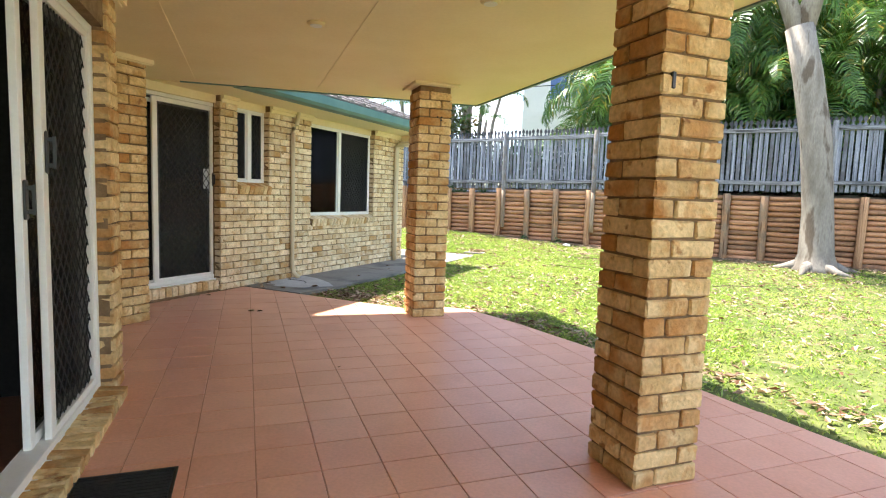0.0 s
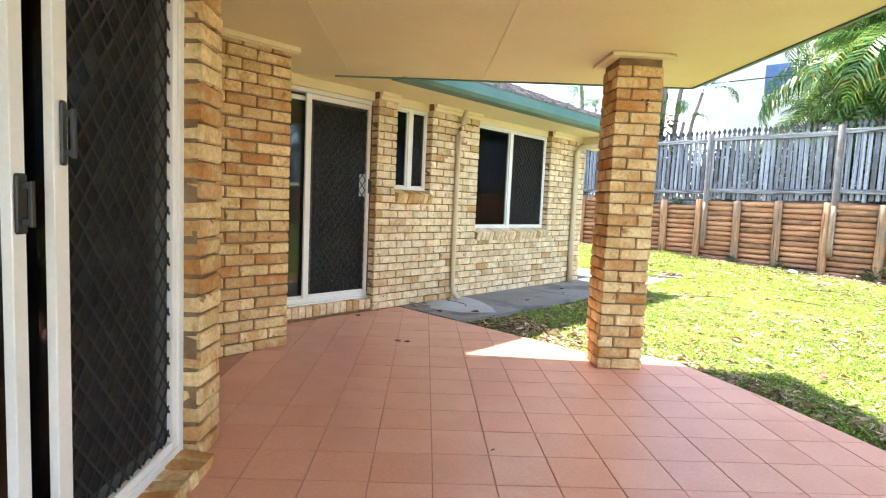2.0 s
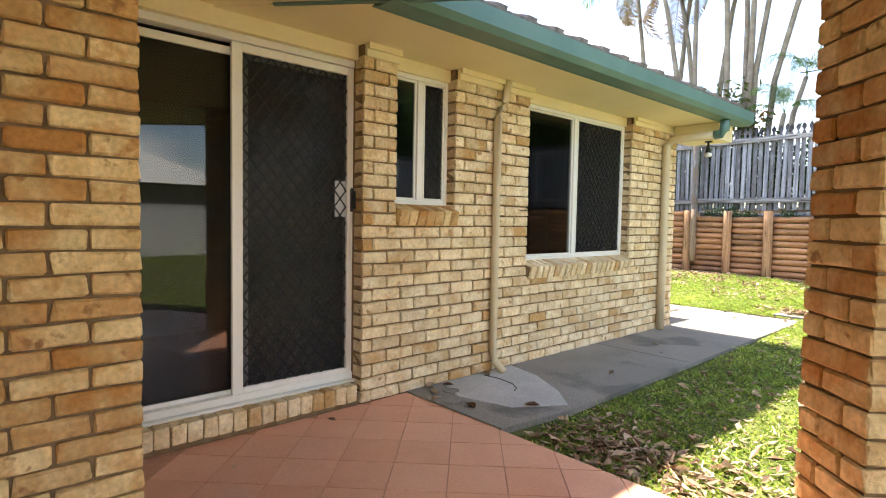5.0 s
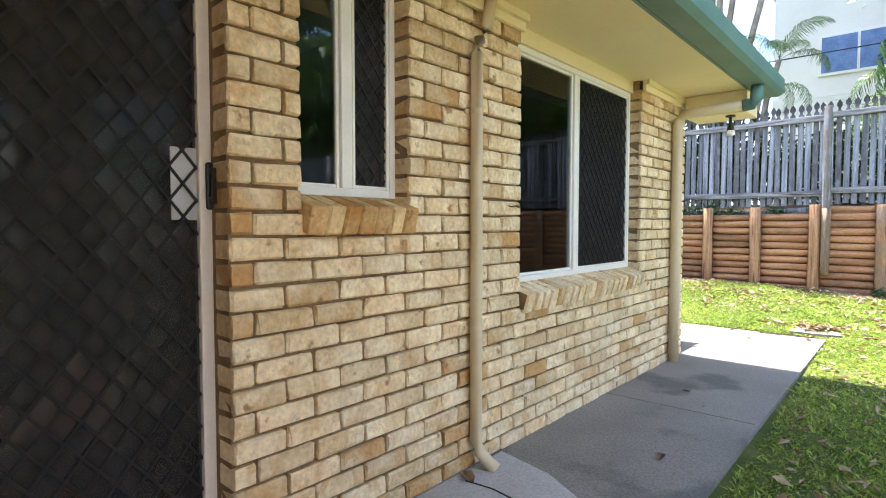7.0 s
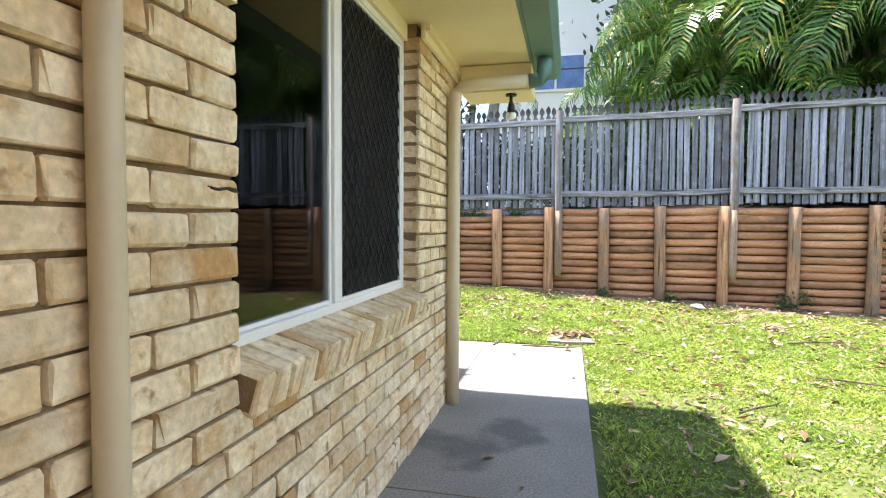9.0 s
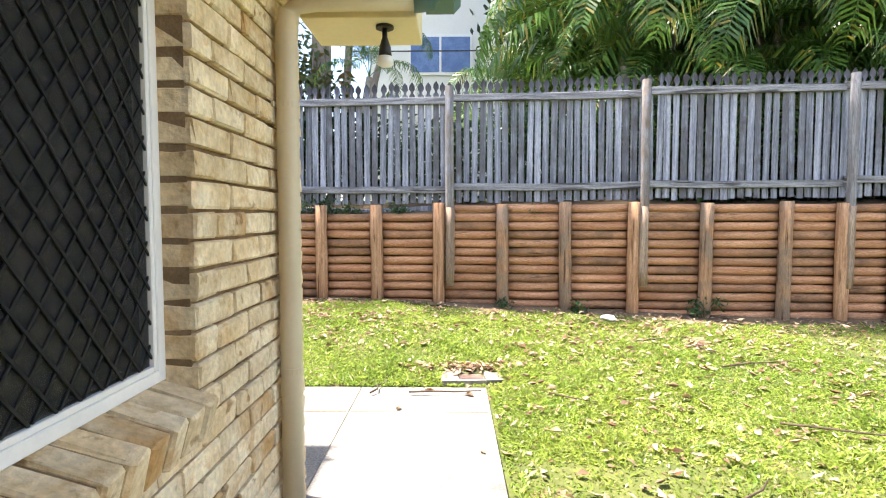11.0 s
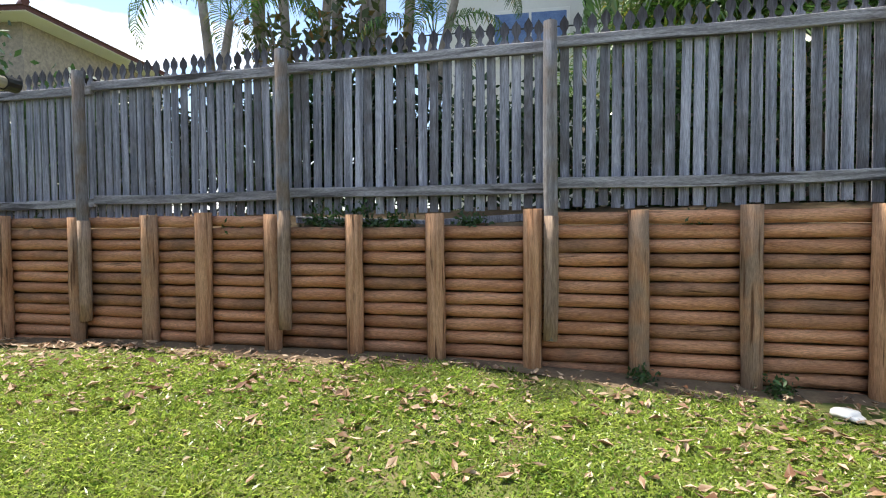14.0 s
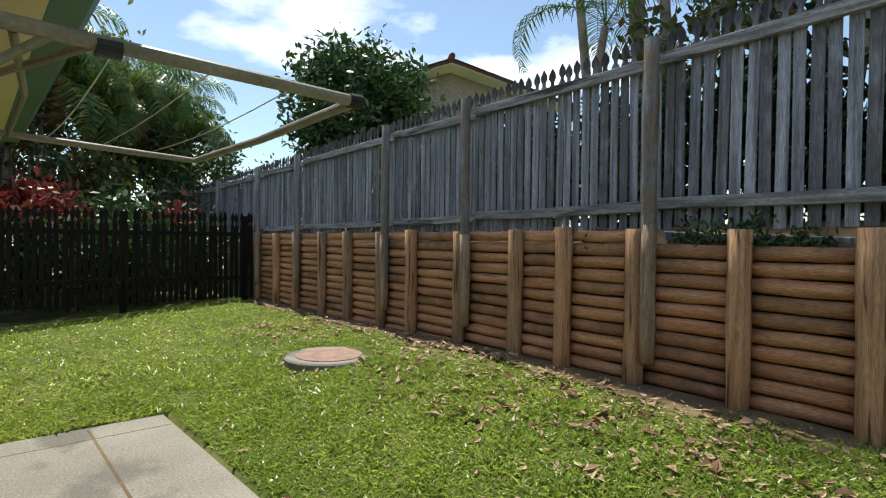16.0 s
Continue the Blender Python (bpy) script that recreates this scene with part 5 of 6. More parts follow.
def garden():
    # cane palms behind the fence; the thick dark grove
    grove = [(-1.5, 15.7), (-0.7, 15.9), (0.4, 15.4), (1.8, 16.1), (3.2, 15.5), (4.8, 16.0), (-1.3, 17.4), (1.0, 17.8), (6.4, 15.8), (-0.2, 18.3), (3.6, 17.6), (8.2, 16.2)]
    for i, (x, y) in enumerate(grove):
        rng = random.Random(100 + i)
        stems = [(rng.uniform(-0.5, 0.5), rng.uniform(-0.4, 0.4), rng.uniform(1.6, 4.4), rng.uniform(-0.5, 0.5), rng.uniform(-0.5, 0.3)) for _ in range(4)]
        palm((x, y, 1.5), "golden cane palm clump with arching green fronds", stems, 200 + i, 9, 1.1, lifts=(-50, 15))
    for i, (x, h) in enumerate(((-2.3, 2.0), (-1.5, 3.0), (-0.6, 2.4), (0.7, 3.2), (2.0, 2.6), (3.6, 3.1), (5.2, 2.6))):
        palm((x, 15.05 + 0.25 * (i % 2), 1.5), "young cane palm leaning its fronds over the fence", [(0, 0, h, 0.1, -0.25), (0.3, 0.1, h * 0.6, 0.2, -0.1)], 240 + i, 6, 0.7 if i == 0 else 1.0, lifts=(-48, 8))
    # tall thin-stemmed clump with few fronds low down
    stems = [(-0.95, 0.0, 6.4, -0.9, 0), (-0.6, 0.15, 5.6, -0.3, 0.2), (-0.1, -0.05, 6.6, -0.15, 0), (0.15, 0.1, 5.8, 0.05, 0.1), (0.35, 0.0, 6.8, 0.1, 0), (0.6, 0.1, 6.2, 0.5, 0), (0.85, 0.2, 5.9, 0.9, 0.2)]
    palm((-7.2, 15.8, 1.5), "clump of tall bare-stemmed palms behind the fence", stems, 300, 9, 0.9)
    palm((-8.6, 16.4, 1.5), "clump of tall bare-stemmed palms behind the fence", [(-0.5, 0, 6.0, -0.7, 0), (0.0, 0.2, 6.5, 0.3, 0), (0.4, 0, 5.6, -0.5, 0.1), (0.8, 0.2, 6.3, 0.6, 0)], 305, 9, 0.9, dry=3)
    palm((-6.1, 15.5, 1.5), "young palm with yellowing arching fronds", [(0, 0, 2.0, 0.2, -0.2), (0.3, 0.3, 2.8, 0.1, 0.1)], 301, 6, 0.42)
    palm((-2.9, 16.6, 1.5), "young palm with pale green arching fronds", [(0, 0, 1.6, -0.2, -0.2), (0.5, 0.2, 2.2, 0.2, 0)], 302, 9, 0.5)
    palm((-8.5, 15.6, 1.5), "young palm with drooping fronds by the fence", [(0, 0, 2.4, 0.1, -0.2)], 303, 8, 0.6)
    # dense backing of the grove, its leaf colour darkened for deep shade
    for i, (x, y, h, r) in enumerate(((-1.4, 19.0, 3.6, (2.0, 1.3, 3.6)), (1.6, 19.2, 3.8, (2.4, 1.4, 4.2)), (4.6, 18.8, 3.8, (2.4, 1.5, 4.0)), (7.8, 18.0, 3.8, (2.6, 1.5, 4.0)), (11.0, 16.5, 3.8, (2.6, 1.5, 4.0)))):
        tree("garden_tree", (x, y, 1.6), h, r, "dense garden tree behind the palms, leaves darkened for deep shade", 0.27, 150, 60, 0.42, 0.14, SHADED_LEAF, PALM_BARK, 400 + i, "grove trees")
    # round dense tree and far trees towards the side yard
    tree("garden_tree", (-16.6, 17.2, 1.6), 3.0, (1.7, 1.75, 1.6), "round dense dark green tree beyond the fence", 0.20, 130, 80, 0.26, 0.1, LEAF, PALM_BARK, 420)
    for i, (x, y, h) in enumerate(((-20.5, 10.6, 5.0), (-22.0, 12.8, 5.0), (-23.5, 14.6, 4.4), (-20.0, 8.2, 5.2), (-25.0, 11.2, 6.2), (-22.5, 9.6, 5.6), (-26.0, 13.6, 5.2))):
        rng = random.Random(500 + i)
        palm((x, y, 0.3), "tall slender palm beyond the dark fence", [(rng.uniform(-0.5, 0.5), rng.uniform(-0.5, 0.5), h + rng.uniform(-0.6, 0.6), rng.uniform(-0.4, 0.4), 0.2) for _ in range(4)], 510 + i, 11, 1.0, lifts=(-60, 15), dry=3)
    for i, (x, y, h, r, m) in enumerate(((-17.2, 8.6, 1.2, (1.0, 1.3, 0.9), LEAF), (-17.4, 10.6, 1.5, (0.7, 0.9, 0.6), RED_LEAF), (-17.6, 12.3, 1.2, (0.8, 1.0, 0.7), LEAF), (-17.6, 7.6, 1.9, (0.9, 1.3, 0.8), RED_LEAF), (-24.5, 15.6, 2.4, (2.0, 1.4, 1.6), LEAF), (-27.5, 9.0, 3.6, (2.5, 5.0, 3.2), LEAF), (-21.0, 13.4, 2.6, (1.6, 1.6, 2.0), LEAF), (-19.5, 9.4, 2.6, (1.5, 2.0, 1.8), LEAF), (-19.0, 5.0, 3.0, (2.0, 2.5, 2.5), LEAF))):
        tree("shrub", (x, y, 0.2 if y < 14 else 1.6), h, r, "red-leaved garden shrub beyond the dark fence" if m is RED_LEAF else "dense green shrub beyond the dark fence", 0.2, 45, 55, 0.22, 0.05, m, PALM_BARK, 520 + i, "shrubs")
    # tall loose trees filling the view beyond the dark fence
    for i, (x, y, h, r) in enumerate(((-20.8, 10.4, 3.4, (1.3, 1.5, 2.6)), (-22.4, 12.3, 4.0, (1.5, 1.5, 3.0)), (-23.4, 14.6, 3.2, (1.3, 1.3, 2.4)), (-25.5, 11.6, 4.2, (1.6, 2.0, 3.4)), (-22.0, 8.4, 3.6, (1.4, 1.6, 3.0)), (-19.6, 12.0, 1.9, (0.8, 1.0, 1.2)))):
        tree("garden_tree", (x, y, 0.3), h, r, "loose olive-green tree with rusty leaves beyond the dark fence", 0.22, 42, 36, 0.30, 0.09, OLIVE_LEAF, PALM_BARK, 640 + i, "trees beyond the dark fence")
    for i, (x, y) in enumerate(((-17.0, 11.0), (-17.2, 13.2))):
        tree("shrub", (x, y, 0.25), 1.3, (0.3, 0.4, 0.35), "red-leaved garden shrub beyond the dark fence", 0.2, 14, 34, 0.18, 0.03, RED_LEAF, PALM_BARK, 660 + i, "shrubs")
    # ragged understorey among the bare stems
    for i, (x, h) in enumerate(((-7.6, 2.0), (-6.9, 2.2))):
        tree("shrub", (x, 15.4 + 0.2 * (i % 2), 1.5), h, (0.5, 0.35, 0.5), "ragged yellow-green undergrowth among the palm stems", 0.16, 14, 26, 0.18, 0.03, OLIVE_LEAF, PALM_BARK, 670 + i, "undergrowth")
    palm((-3.2, 18.4, 1.5), "cane palm with pale fronds before the white house", [(0, 0, 2.4, -0.3, -0.2), (0.4, 0.2, 3.2, 0.2, 0), (-0.5, 0.3, 1.6, -0.4, 0)], 304, 8, 0.75, lifts=(-50, 15))
    # hedge close behind the long fence on the high side
    rng = random.Random(77)
    for i in range(20):
        x = -10.4 + 1.0 * i
        thin = -5.6 < x < -2.4
        # most take the shade-darkened leaf, so the paling gaps look deep
        tree("shrub", (x, fence_y(x) + 1.05 + 0.3 * (i % 3), 1.5), 0.62 if thin else 0.78, (0.62, 0.3, 0.58 if thin else 0.66), "dark green garden shrub close behind the paling fence", 0.14, 26 if thin else 40, 50, 0.19, 0.03, LEAF if thin or i % 3 == 0 else SHADED_LEAF, PALM_BARK, 580 + i, "shrubs behind the fence")
    # shrubs added in place of the tree shade seen between the pickets
    for i in range(9):
        tree("shrub", (-16.25, 5.0 + 1.05 * i, 0.25), 0.8, (0.4, 0.65, 0.7), "added dark green shrub filling the shade behind the picket fence", 0.15, 26, 45, 0.2, 0.03, LEAF, PALM_BARK, 600 + i, "shrubs behind the picket fence")
    for i in range(7):
        tree("shrub", (-10.5 - 1.6 * i, 15.2 + 0.1 * (i % 2), 1.5), 0.85, (0.85, 0.4, 0.62), "low green hedge plant behind the paling fence", 0.12, 40, 50, 0.19, 0.03, LEAF, PALM_BARK, 560 + i, "hedge plants")


garden()


def lawn_tree():
    ob = thing("lawn_tree", "tall pale-barked tree standing on the lawn", "tree", at=(2.07, 12.55, ground_z(2.0, 12.5)))
    pts = [(0.0, 0, -0.1), (0.0, 0, 0.06), (0.0, 0, 0.3), (-0.05, 0, 1.2), (-0.17, 0, 2.4), (-0.42, 0, 3.7), (-0.62, 0, 4.6)]
    part("trunk", tube(pts, [0.48, 0.38, 0.30, 0.265, 0.26, 0.25, 0.24], 18, True, 0.07), BARK, ob, smooth=True)
    part("limb", tube([(-0.60, 0, 4.45), (-1.0, 0.1, 5.5), (-1.7, 0.2, 7.2)], [0.19, 0.13, 0.05], 12, True, 0.08), BARK, ob, smooth=True)
    part("limb", tube([(-0.58, 0, 4.45), (-0.3, 0.1, 5.8), (0.3, 0.3, 7.6)], [0.2, 0.15, 0.05], 12, True, 0.08), BARK, ob, smooth=True)
    for k in range(6):
        a = k * 1.05
        part("root", tube([(0.25 * math.cos(a), 0.25 * math.sin(a), 0.10), (0.5 * math.cos(a), 0.5 * math.sin(a), 0.02), (0.85 * math.cos(a + 0.1), 0.85 * math.sin(a + 0.1), -0.05)], [0.12, 0.07, 0.03], 8, True, 0.1), BARK, ob, smooth=True)
    rng = np.random.default_rng(77)
    pts, cl = clump_points(rng, (-0.6, 0.2, 8.2), (3.0, 2.6, 1.5), 70, 40, 0.35)
    for k in cl[::7]:
        part("limb", tube([(-0.9 if k[0] < -0.6 else 0.0, 0.1, 5.9), ((k[0] - 0.6) * 0.5, k[1] * 0.5, 7.0), tuple(k)], [0.07, 0.045, 0.012], 6), BARK, ob)
    quads_object("crown", leaf_arrays(pts, 0.2, rng), LEAF, ob)


lawn_tree()


# ---- neighbours' houses ----
def white_house():
    h = thing("house", "white two-storey weatherboard house behind the palms", "house", "neighbour houses", at=(0, 22.0, 1.6))
    part("wall", box((-6.9, 0, 0), (6.5, 6.0, 7.2)), WHITE_WALL, h)
    for i in range(24):
        part("board", box((-6.92, -0.02, 0.1 + i * 0.13), (6.52, -0.002, 0.215 + i * 0.13)), WHITE_WALL, h)
    part("roof", prism([(-7.6, -0.8), (7.2, -0.8), (7.2, 6.8), (-7.6, 6.8)], 7.2, 7.35), BLUE_ROOF, h)
    for x0, x1 in ((-5.85, -4.1), (-1.2, 0.6), (2.5, 4.3)):
        w = part("window", box((x0, -0.05, 3.62), (x1, -0.024, 4.72), 0.01), WHITE, h)
        mid = (x0 + x1) / 2
        for a, b in ((x0 + 0.07, mid - 0.03), (mid + 0.03, x1 - 0.07)):
            part("pane", box((a, -0.06, 3.7), (b, -0.0505, 4.64)), CURTAIN, w)
        part("rail", box((x0 - 1.5, -0.5, 4.12), (x1 + 1.5, -0.48, 4.15)), BLACK, h)


def brick_house():
    # the eave corner at the local origin points at the yard
    h = thing("house", "tan brick house with a dark red hip roof", "house", "neighbour houses", at=(-18.3, 21.9, 2.0), rz=96)
    z = 5.3
    part("wall", box((0.75, 0.75, 0), (7.5, 8.5, z)), FAR_BRICK, h)
    part("soffit", box((0.02, 0.02, z - 0.02), (8.2, 9.2, z + 0.03)), WHITE_WALL, h, "white eave lining")
    part("fascia", box((0, 0, z), (8.22, 0.02, z + 0.13)), RED_ROOF, h)
    part("fascia", box((0, 0.02, z), (0.02, 9.22, z + 0.13)), RED_ROOF, h)
    bm = bmesh.new()
    v = [bm.verts.new(p) for p in ((-0.08, -0.08, z + 0.12), (8.3, -0.08, z + 0.12), (8.3, 9.3, z + 0.12), (-0.08, 9.3, z + 0.12), (4.0, 4.0, z + 1.5), (4.2, 5.4, z + 1.5))]
    for f in ((0, 1, 4), (1, 2, 5, 4), (2, 3, 5), (3, 0, 4, 5), (3, 2, 1, 0)):
        bm.faces.new([v[i] for i in f])
    part("roof", bm, RED_ROOF, h)
    part("hip_cap", tube([(-0.1, -0.1, z + 0.17), (0.35, 0.35, z + 0.32), (4.0, 4.0, z + 1.53)], [0.10, 0.12, 0.10], 8), RED_ROOF, h)
    part("downpipe", tube([(0.72, 2.2, 0), (0.72, 2.2, z - 0.5), (0.1, 2.2, z - 0.04)], 0.05, 8), CREAM_PIPE, h)
    w = part("window", box((2.4, 0.70, 3.2), (4.0, 0.748, 4.5), 0.01), WHITE, h)
    part("pane", box((2.48, 0.69, 3.28), (3.92, 0.699, 4.42)), INNER_DARK, w)


def far_house():
    h = thing("house", "low house with a pale roof beyond the boundary fence", "house", "neighbour houses", at=(17.0, 2.0, 0), rz=90)
    part("wall", box((-8, -3, 0), (9, 3, 2.5)), FAR_BRICK, h)
    bm = bmesh.new()
    v = [bm.verts.new(p) for p in ((-8.8, -3.8, 2.4), (9.8, -3.8, 2.4), (9.8, 3.8, 2.4), (-8.8, 3.8, 2.4), (-5, 0, 4.2), (6, 0, 4.2))]
    for f in ((0, 1, 5, 4), (1, 2, 5), (2, 3, 4, 5), (3, 0, 4), (3, 2, 1, 0)):
        bm.faces.new([v[i] for i in f])
    part("roof", bm, WHITE_WALL, h)


white_house()
brick_house()
far_house()


# ---- weeds and planks on the low part of the retaining wall ----
for k, (x, r) in enumerate(((-6.62, 0.12), (-6.35, 0.17), (-6.15, 0.12), (-5.9, 0.08), (-5.3, 0.08), (-7.5, 0.06), (-9.7, 0.08), (-3.6, 0.05), (-1.65, 0.16), (-4.0, 0.07), (-3.1, 0.09))):
    base = 1.36 if k < 8 else ground_z(x, 13.3) - 0.02
    tree("weed", (x, fence_y(x) + (0.14 if k < 8 else -0.12), base), r * 0.9, (r * 1.3, r * 0.5, r * 0.7), "leafy green weed growing by the retaining wall", 0.05, 9, 16, 0.045, 0.005, LEAF, LEAF, 700 + k, "weeds")
for k, (x, l, a) in enumerate(((-6.3, 1.2, 2), (-5.3, 0.9, -3))):
    tagged(part("loose_plank", box((-l / 2, -0.012, -0.03), (l / 2, 0.012, 0.03), 0.004), GREY_WOOD, m=pose(x, fence_y(x) + 0.20, 1.45, 10, a, -3.5)), "grey weathered loose plank lying behind the logs", "plank", "loose planks")


# ---- lawn grass and fallen leaves ----
def on_lawn(x, y):
    """True where grass grows (arrays)."""
    path = (x < -4.33) & (y > 5.2) & (y < 11.12) & (x > -9.56)
    house = (x < -4.3) & (y < 9.5)
    ex = np.array([-9.0, -2.76, -2.30, -1.60, -0.70, 0.10, 0.96, 4.2, 9.0])
    ey = np.array([5.30, 5.32, 5.68, 5.32, 4.74, 4.10, 3.44, 1.0, -3.0])
    patio_in = y < np.interp(x, ex, ey) - 0.01
    hole = (x + 9.72) ** 2 + (y - 12.62) ** 2 < 0.45 ** 2
    drain = (np.abs(x + 4.47) < 0.24) & (np.abs(y - 11.30) < 0.15)
    wall = y > 13.50 - 0.062 * (x + 4.7)
    return ~(path | house | patio_in | hole | drain | wall)


def ground_array(x, y):
    return np.array([ground_z(a, b, False) for a, b in zip(x, y)])


def lawn():
    rng = np.random.default_rng(9)
    xs, ys = [], []
    for n, x0, x1, y0, y1 in ((230000, -15.3, 8.5, 2.0, 13.7), (290000, -10.5, -1.0, 9.8, 13.7), (80000, -4.4, 0.5, 5.0, 11.0), (70000, -15.3, -9.0, 8.5, 14.2)):
        x, y = rng.uniform(x0, x1, n), rng.uniform(y0, y1, n)
        patch = np.sin(x * 1.7 + 2 * np.sin(y * 1.1)) * np.sin(y * 2.1 + 1.3 * np.sin(x * 0.9)) + rng.normal(size=n) * 0.5
        # thin and bare towards the retaining wall's foot
        near = np.clip(1 - (13.5 - 0.062 * (x + 4.7) - y) / 0.7, 0, 1)
        ok = on_lawn(x, y) & (patch > -1.05 + 2.7 * near)
        xs.append(x[ok]); ys.append(y[ok])
    x, y = np.concatenate(xs), np.concatenate(ys)
    n = len(x)
    # ground height on a fine grid, looked up bilinearly
    gx, gy = np.arange(-16, 9.6, 0.25), np.arange(1, 14.6, 0.25)
    gz = np.array([[ground_z(a, b, False) for b in gy] for a in gx])
    fx, fy = (x + 16) / 0.25, (y - 1) / 0.25
    i, j = fx.astype(int), fy.astype(int)
    u, v = fx - i, fy - j
    z = gz[i, j] * (1 - u) * (1 - v) + gz[i + 1, j] * u * (1 - v) + gz[i, j + 1] * (1 - u) * v + gz[i + 1, j + 1] * u * v
    tuft = 0.75 + 0.5 * np.clip(np.sin(x * 5.3 + 2 * np.sin(y * 3.7)) * np.sin(y * 6.1 + 2 * np.sin(x * 4.3)), -0.6, 1)
    h = rng.uniform(0.016, 0.046, n) * tuft
    a = rng.uniform(0, 2 * np.pi, n)
    w = rng.uniform(0.004, 0.0105, n)
    lean = rng.normal(size=(n, 2)) * 0.95
    base = np.stack([x, y, z - 0.004], 1)
    side = np.stack([np.cos(a) * w, np.sin(a) * w, np.zeros(n)], 1)
    tip = base + np.stack([lean[:, 0] * h, lean[:, 1] * h, h], 1)
    mid = base + np.stack([lean[:, 0] * h * 0.35, lean[:, 1] * h * 0.35, h * 0.6], 1)
    verts = np.stack([base, mid + side, tip, mid - side], axis=1).reshape(-1, 3)
    ob = quads_object("lawn_grass", verts, GRASS)
    tagged(ob, "short patchy sunlit green lawn grass", "grass", kind="stuff")


def fallen_leaves():
    rng = np.random.default_rng(21)
    xs, ys = [], []

    def scatter(n, x, y, sx, sy):
        xs.append(rng.normal(x, sx, n)); ys.append(rng.normal(y, sy, n))

    xs.append(rng.uniform(-4.2, 6, 5200)); ys.append(rng.uniform(4.0, 13.4, 5200))
    xs.append(rng.uniform(-14.5, 7, 1500)); ys.append(rng.uniform(3.5, 13.4, 1500))
    for k in range(330):
        cx, cy = rng.uniform(-4.6, 6), rng.uniform(5.6, 13.2)
        scatter(rng.integers(5, 18), cx, cy, 0.2, 0.13)
    for k in range(130):
        cx = rng.uniform(-12, -4.6)
        cy = 13.3 - 0.062 * (cx + 4.7) - rng.uniform(0, 1.3) ** 1.3
        scatter(rng.integers(4, 22), cx, cy, 0.16, 0.1)
    # along the patio's edge, the retaining wall and the path's end
    for k in range(420):
        t = rng.uniform(0, 1)
        scatter(3, -2.5 + 5.5 * t, 5.75 - 3.6 * t * t * 0.5 - 1.6 * t, 0.12, 0.12)
    scatter(800, -3.75, 5.58, 0.42, 0.17)
    scatter(220, -3.2, 6.0, 0.5, 0.3)
    xs.append(rng.uniform(-14, 7, 1100)); ys.append(13.55 - 0.062 * (xs[-1] + 4.7) - np.abs(rng.normal(0, 0.35, 1100)) - 0.08)
    scatter(260, -4.5, 11.46, 0.24, 0.05)
    scatter(160, -3.4, 12.7, 0.5, 0.25)
    scatter(120, -7.3, 13.0, 0.7, 0.25)
    scatter(420, -2.4, 12.4, 0.9, 0.5)
    scatter(200, -5.6, 12.6, 1.2, 0.4)
    x, y = np.concatenate(xs), np.concatenate(ys)
    ok = (on_lawn(x, y) | ((np.abs(x + 4.47) < 0.24) & (np.abs(y - 11.4) < 0.15))) & (x > -15.2) & (x < 9) & (y > 1.2)
    x, y = x[ok], y[ok]
    z = ground_array(x, y) + rng.uniform(0.012, 0.034, len(x))
    pts = np.stack([x, y, z], 1)
    n = len(pts)
    a = rng.uniform(0, 2 * np.pi, n)
    L = (0.026 + 0.082 * rng.uniform(0, 1, n) ** 2.0)[:, None]
    d = np.stack([np.cos(a), np.sin(a), rng.normal(0, 0.22, n)], 1)
    s = np.stack([-np.sin(a), np.cos(a), rng.normal(0, 0.3, n)], 1)
    wide = rng.uniform(0.14, 0.28, n)[:, None]
    up = np.array([0, 0, 1.0]) * L * rng.uniform(-0.05, 0.3, n)[:, None]
    bend = np.array([0, 0, 1.0]) * L * rng.uniform(-0.05, 0.2, n)[:, None]
    butt, tip = pts - d * L * 0.5 + bend, pts + d * L * 0.5 + bend
    one, two = pts + s * L * wide + up - d * L * 0.06, pts - s * L * wide + up * 0.7 - d * L * 0.06
    # two halves folded along the midrib
    verts = np.stack([butt, pts, tip, one, butt, two, tip, pts], axis=1).reshape(-1, 3)
    ob = quads_object("fallen_leaves", verts, DEAD_LEAF)
    tagged(ob, "scattered dry brown fallen leaves on the lawn", "leaves", kind="stuff")


lawn()
fallen_leaves()


def loose_leaf(x, y, z, size, rz, label="curled dry brown leaf"):
    bm = bmesh.new()
    pts = [(-0.5, 0, 0.05), (-0.2, 0.2, 0.16), (0.15, 0.24, 0.2), (0.5, 0, 0.06), (0.15, -0.22, 0.22), (-0.2, -0.2, 0.15)]
    v = [bm.verts.new(Vector(p) * size) for p in pts]
    c = bm.verts.new((0, 0, 0.02 * size))
    for i in range(6):
        bm.faces.new((v[i], v[(i + 1) % 6], c))
    bmesh.ops.solidify(bm, geom=bm.faces[:], thickness=0.002)
    tagged(part("dry_leaf", bm, DEAD_LEAF, m=pose(x, y, z, 0, 0, rz)), label, "leaf", "dry leaves")


for k, (x, y, s) in enumerate(((-4.17, 4.23, 0.10), (-4.1, 4.28, 0.07), (-5.3, 5.5, 0.14), (-5.18, 5.42, 0.12), (-5.24, 5.62, 0.09), (-5.05, 5.33, 0.11), (-4.8, 5.42, 0.12), (-4.55, 5.75, 0.11),
                               (-4.63, 6.9, 0.10), (-5.25, 6.05, 0.13), (-4.9, 8.2, 0.07), (-2.3, 3.2, 0.03), (-4.95, 3.9, 0.05), (-5.2, 4.6, 0.07), (-4.7, 7.9, 0.05), (-4.5, 10.9, 0.1), (-4.8, 11.0, 0.09), (-5.0, 10.6, 0.07), (-4.45, 9.9, 0.05))):
    loose_leaf(x, y, 0.002 if y < 5.3 else 0.016, s, k * 57)


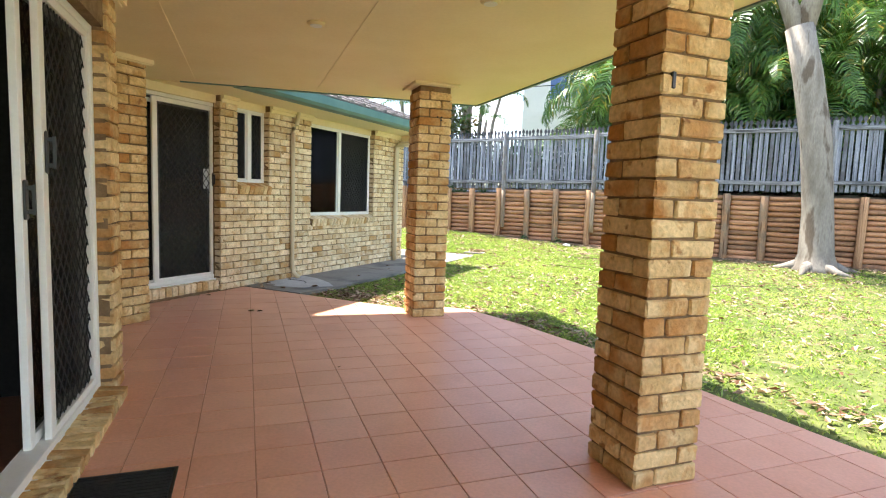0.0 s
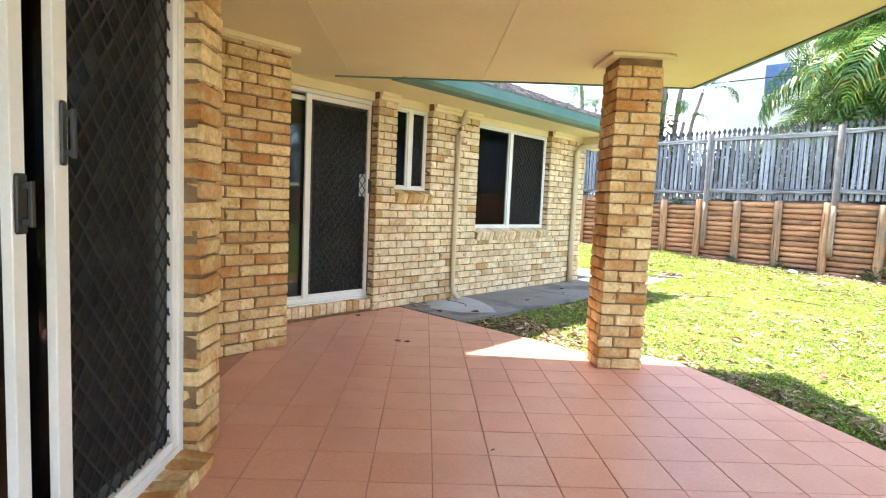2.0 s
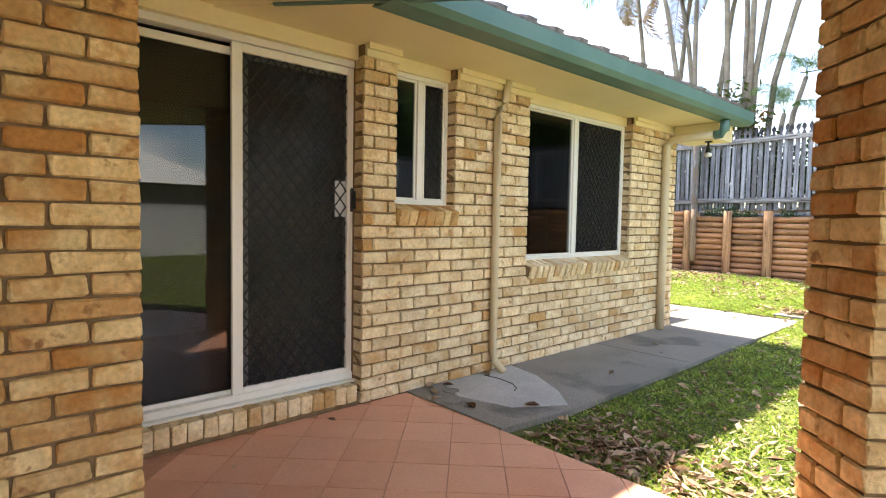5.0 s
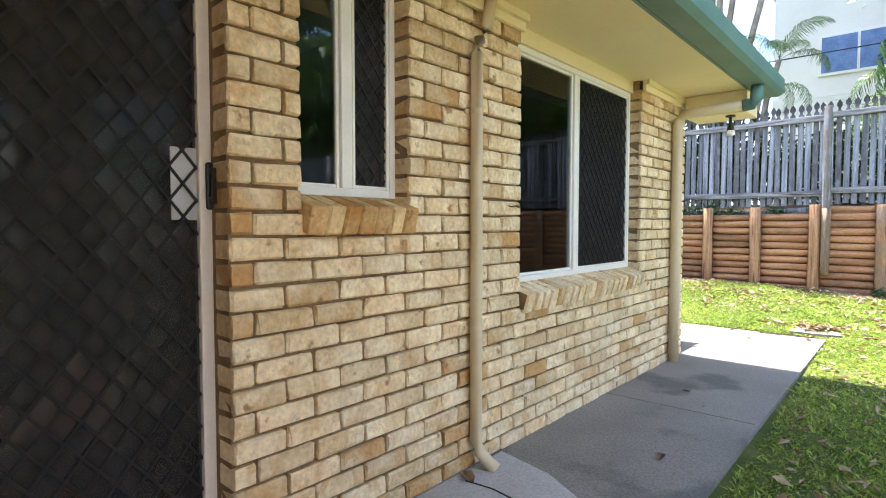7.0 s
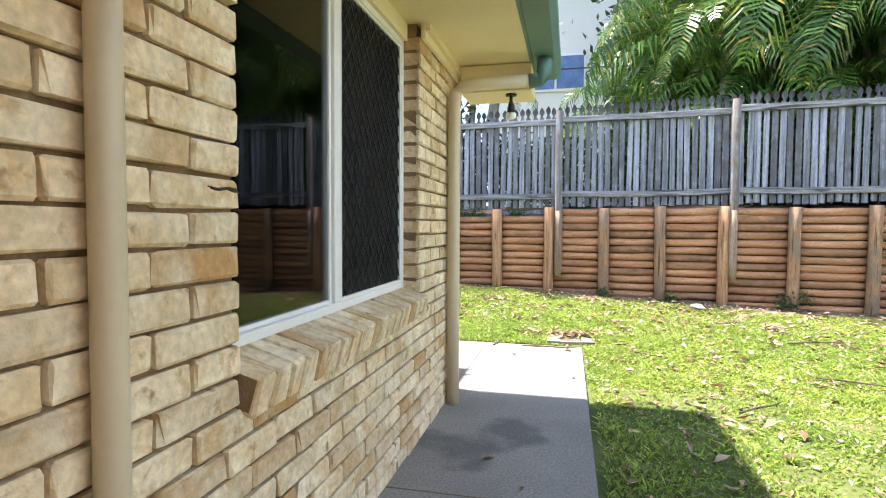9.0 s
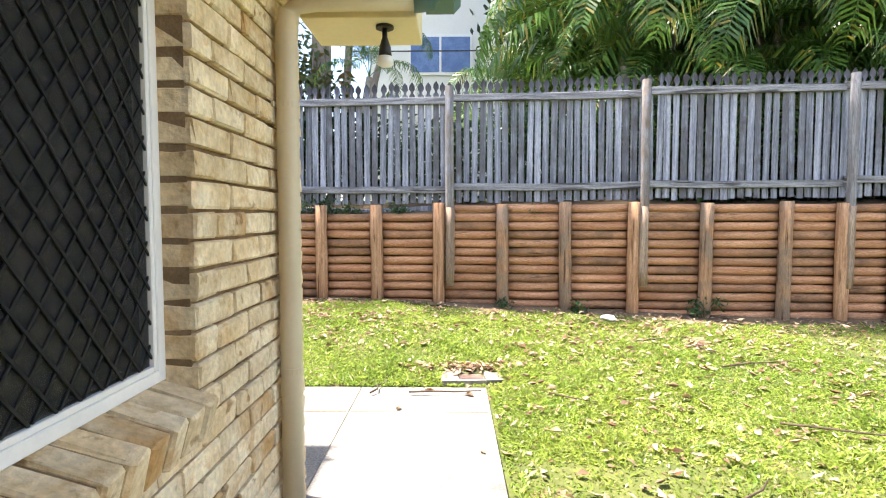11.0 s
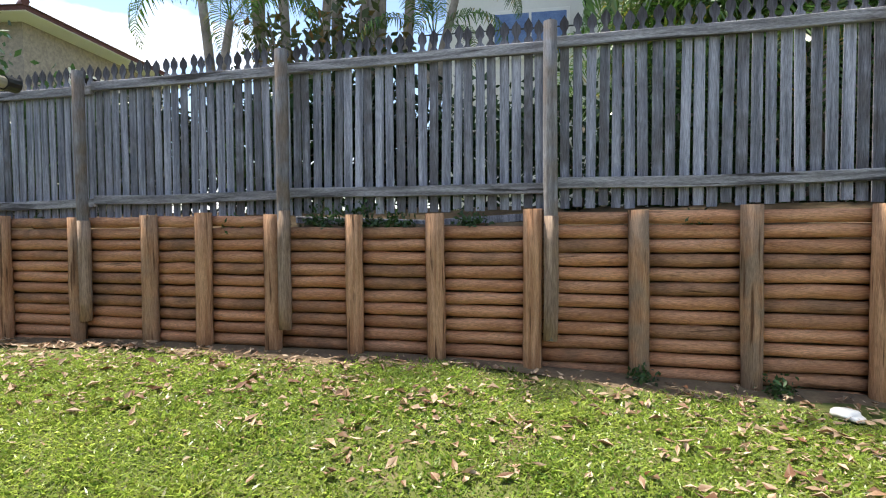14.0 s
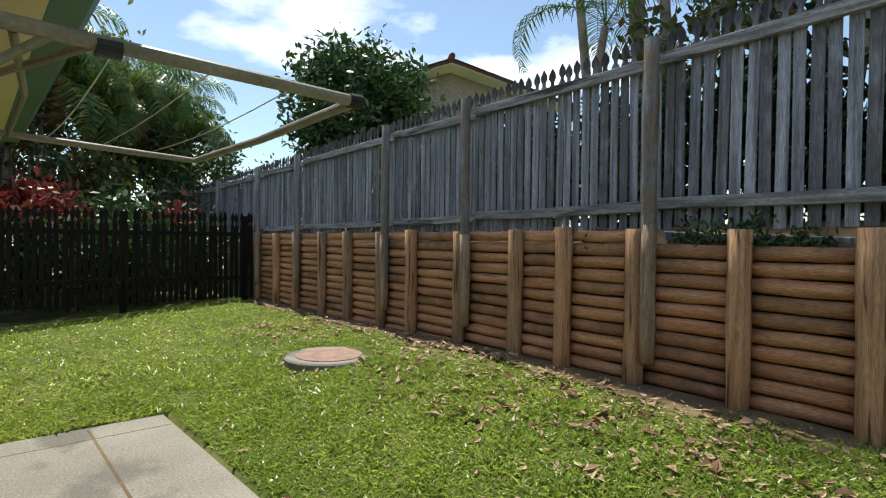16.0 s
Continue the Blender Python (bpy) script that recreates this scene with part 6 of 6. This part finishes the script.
def sticks():
    rng = random.Random(4)
    for x, y, a, l in ((-4.68, 10.92, 2, 0.55), (-3.85, 10.8, -35, 0.6), (-2.55, 12.3, 20, 0.7), (-2.3, 12.0, -60, 0.5), (-1.9, 11.6, 15, 0.9), (-3.2, 9.4, 40, 0.5), (-2.2, 10.2, -20, 0.7), (-5.2, 11.0, 70, 0.25), (0.6, 9.5, 30, 0.8), (-1.2, 10.9, -12, 0.8)):
        z = max(ground_z(x, y), 0.02) + 0.018
        pts = [(-l / 2, 0, 0), (-l / 6, rng.uniform(-0.03, 0.03), 0.008), (l / 6, rng.uniform(-0.03, 0.03), 0.006), (l / 2, 0.02, 0)]
        tagged(part("stick", tube(pts, [0.008, 0.007, 0.006, 0.003], 6), TWIG, m=pose(x, y, z, 0, 0, a)), "thin dry grey-brown fallen twig on the grass", "stick", "fallen sticks")


sticks()


def dry_frond(x, y, rz):
    o = bpy.data.objects.new("dry_frond", FRONDS[1].copy())
    o.data.materials[0] = DEAD_LEAF
    scene.collection.objects.link(o)
    o.matrix_basis = Matrix.Translation((x, y, ground_z(x, y) + 0.03)) @ Matrix.Rotation(radians(rz), 4, "Z") @ Matrix.Rotation(radians(62), 4, "Y") @ Matrix.Diagonal((0.3, 0.45, 0.3, 1))
    tagged(o, "small heap of dry pale palm frond on the grass", "frond")


dry_frond(-2.6, 12.7, -40)
dry_frond(-2.3, 12.4, -70)
rag = bmesh.new()
bmesh.ops.create_icosphere(rag, subdivisions=3, radius=0.09)
for v in rag.verts:
    v.co *= 1 + 0.5 * noise.noise(v.co * 14)
    v.co.z = max(v.co.z * 0.45, -0.02)
tagged(part("plastic_bag", rag, WHITE, m=pose(-2.84, 13.05, ground_z(-2.84, 13.05) + 0.02), smooth=True), "crumpled white plastic bag lying on the grass", "bag")


# ---- patio tiles ----
def clip(poly, a, b, c):
    """The part of a convex outline where a*x + b*y <= c."""
    out = []
    for i, p in enumerate(poly):
        q = poly[(i + 1) % len(poly)]
        fp, fq = a * p[0] + b * p[1] - c, a * q[0] + b * q[1] - c
        if fp <= 0:
            out.append(p)
        if (fp < 0) != (fq < 0):
            t = fp / (fp - fq)
            out.append((p[0] + (q[0] - p[0]) * t, p[1] + (q[1] - p[1]) * t))
    return out


def patio_tiles():
    T, G = 0.2835, 0.005
    half = (T - G) / 2
    bm = bmesh.new()
    add_box(bm, (-half, -half, -0.012), (half, half, 0.0))
    bmesh.ops.bevel(bm, geom=[e for e in bm.edges if e.verts[0].co.z > -0.001 and e.verts[1].co.z > -0.001], offset=0.002, segments=1, affect="EDGES")
    whole = mesh_from("tile", bm, TILE)
    chain = [(-2.62, 5.62), (-2.30, 5.66), (-1.60, 5.30), (-0.70, 4.72), (0.10, 4.08), (0.96, 3.42), (4.2, 1.0)]
    for i in range(-4, 12):
        for j in range(-5, 26):
            n, s = 0.040 + T * (i + 0.5), 0.150 + T * (j + 0.5)
            cx, cy = ns(n, s)
            if n < -0.95 and s < 3.9 or n < -1.7 or cx < -5.55 or cy < -1.5:
                continue
            if cx < -4.75 and cy < 3.3:
                continue
            sq = [ns(n - half, s - half), ns(n + half, s - half), ns(n + half, s + half), ns(n - half, s + half)]
            poly = sq
            if cx < -2.78:
                poly = clip(poly, 0, 1, 5.30)
                poly = clip(poly, -1, 0, 5.335) if poly else poly
            else:
                for p, q in zip(chain, chain[1:]):
                    if poly and min(p[0], q[0]) - 0.35 < cx < max(p[0], q[0]) + 0.35:
                        a, b = -(q[1] - p[1]), (q[0] - p[0])
                        poly = clip(poly, a, b, a * p[0] + b * p[1])
            if len(poly) < 3:
                continue
            if poly == sq:
                ob = bpy.data.objects.new("tile", whole)
                scene.collection.objects.link(ob)
                ob.matrix_basis = pose(cx, cy, brick_rng.uniform(-0.0006, 0.0006), 0, 0, 45)
            else:
                area = abs(sum(p[0] * q[1] - q[0] * p[1] for p, q in zip(poly, poly[1:] + poly[:1]))) / 2
                if area < 0.002:
                    continue
                ob = part("tile", prism(poly, -0.012, 0.0), TILE)
            ob.parent = patio


patio_tiles()
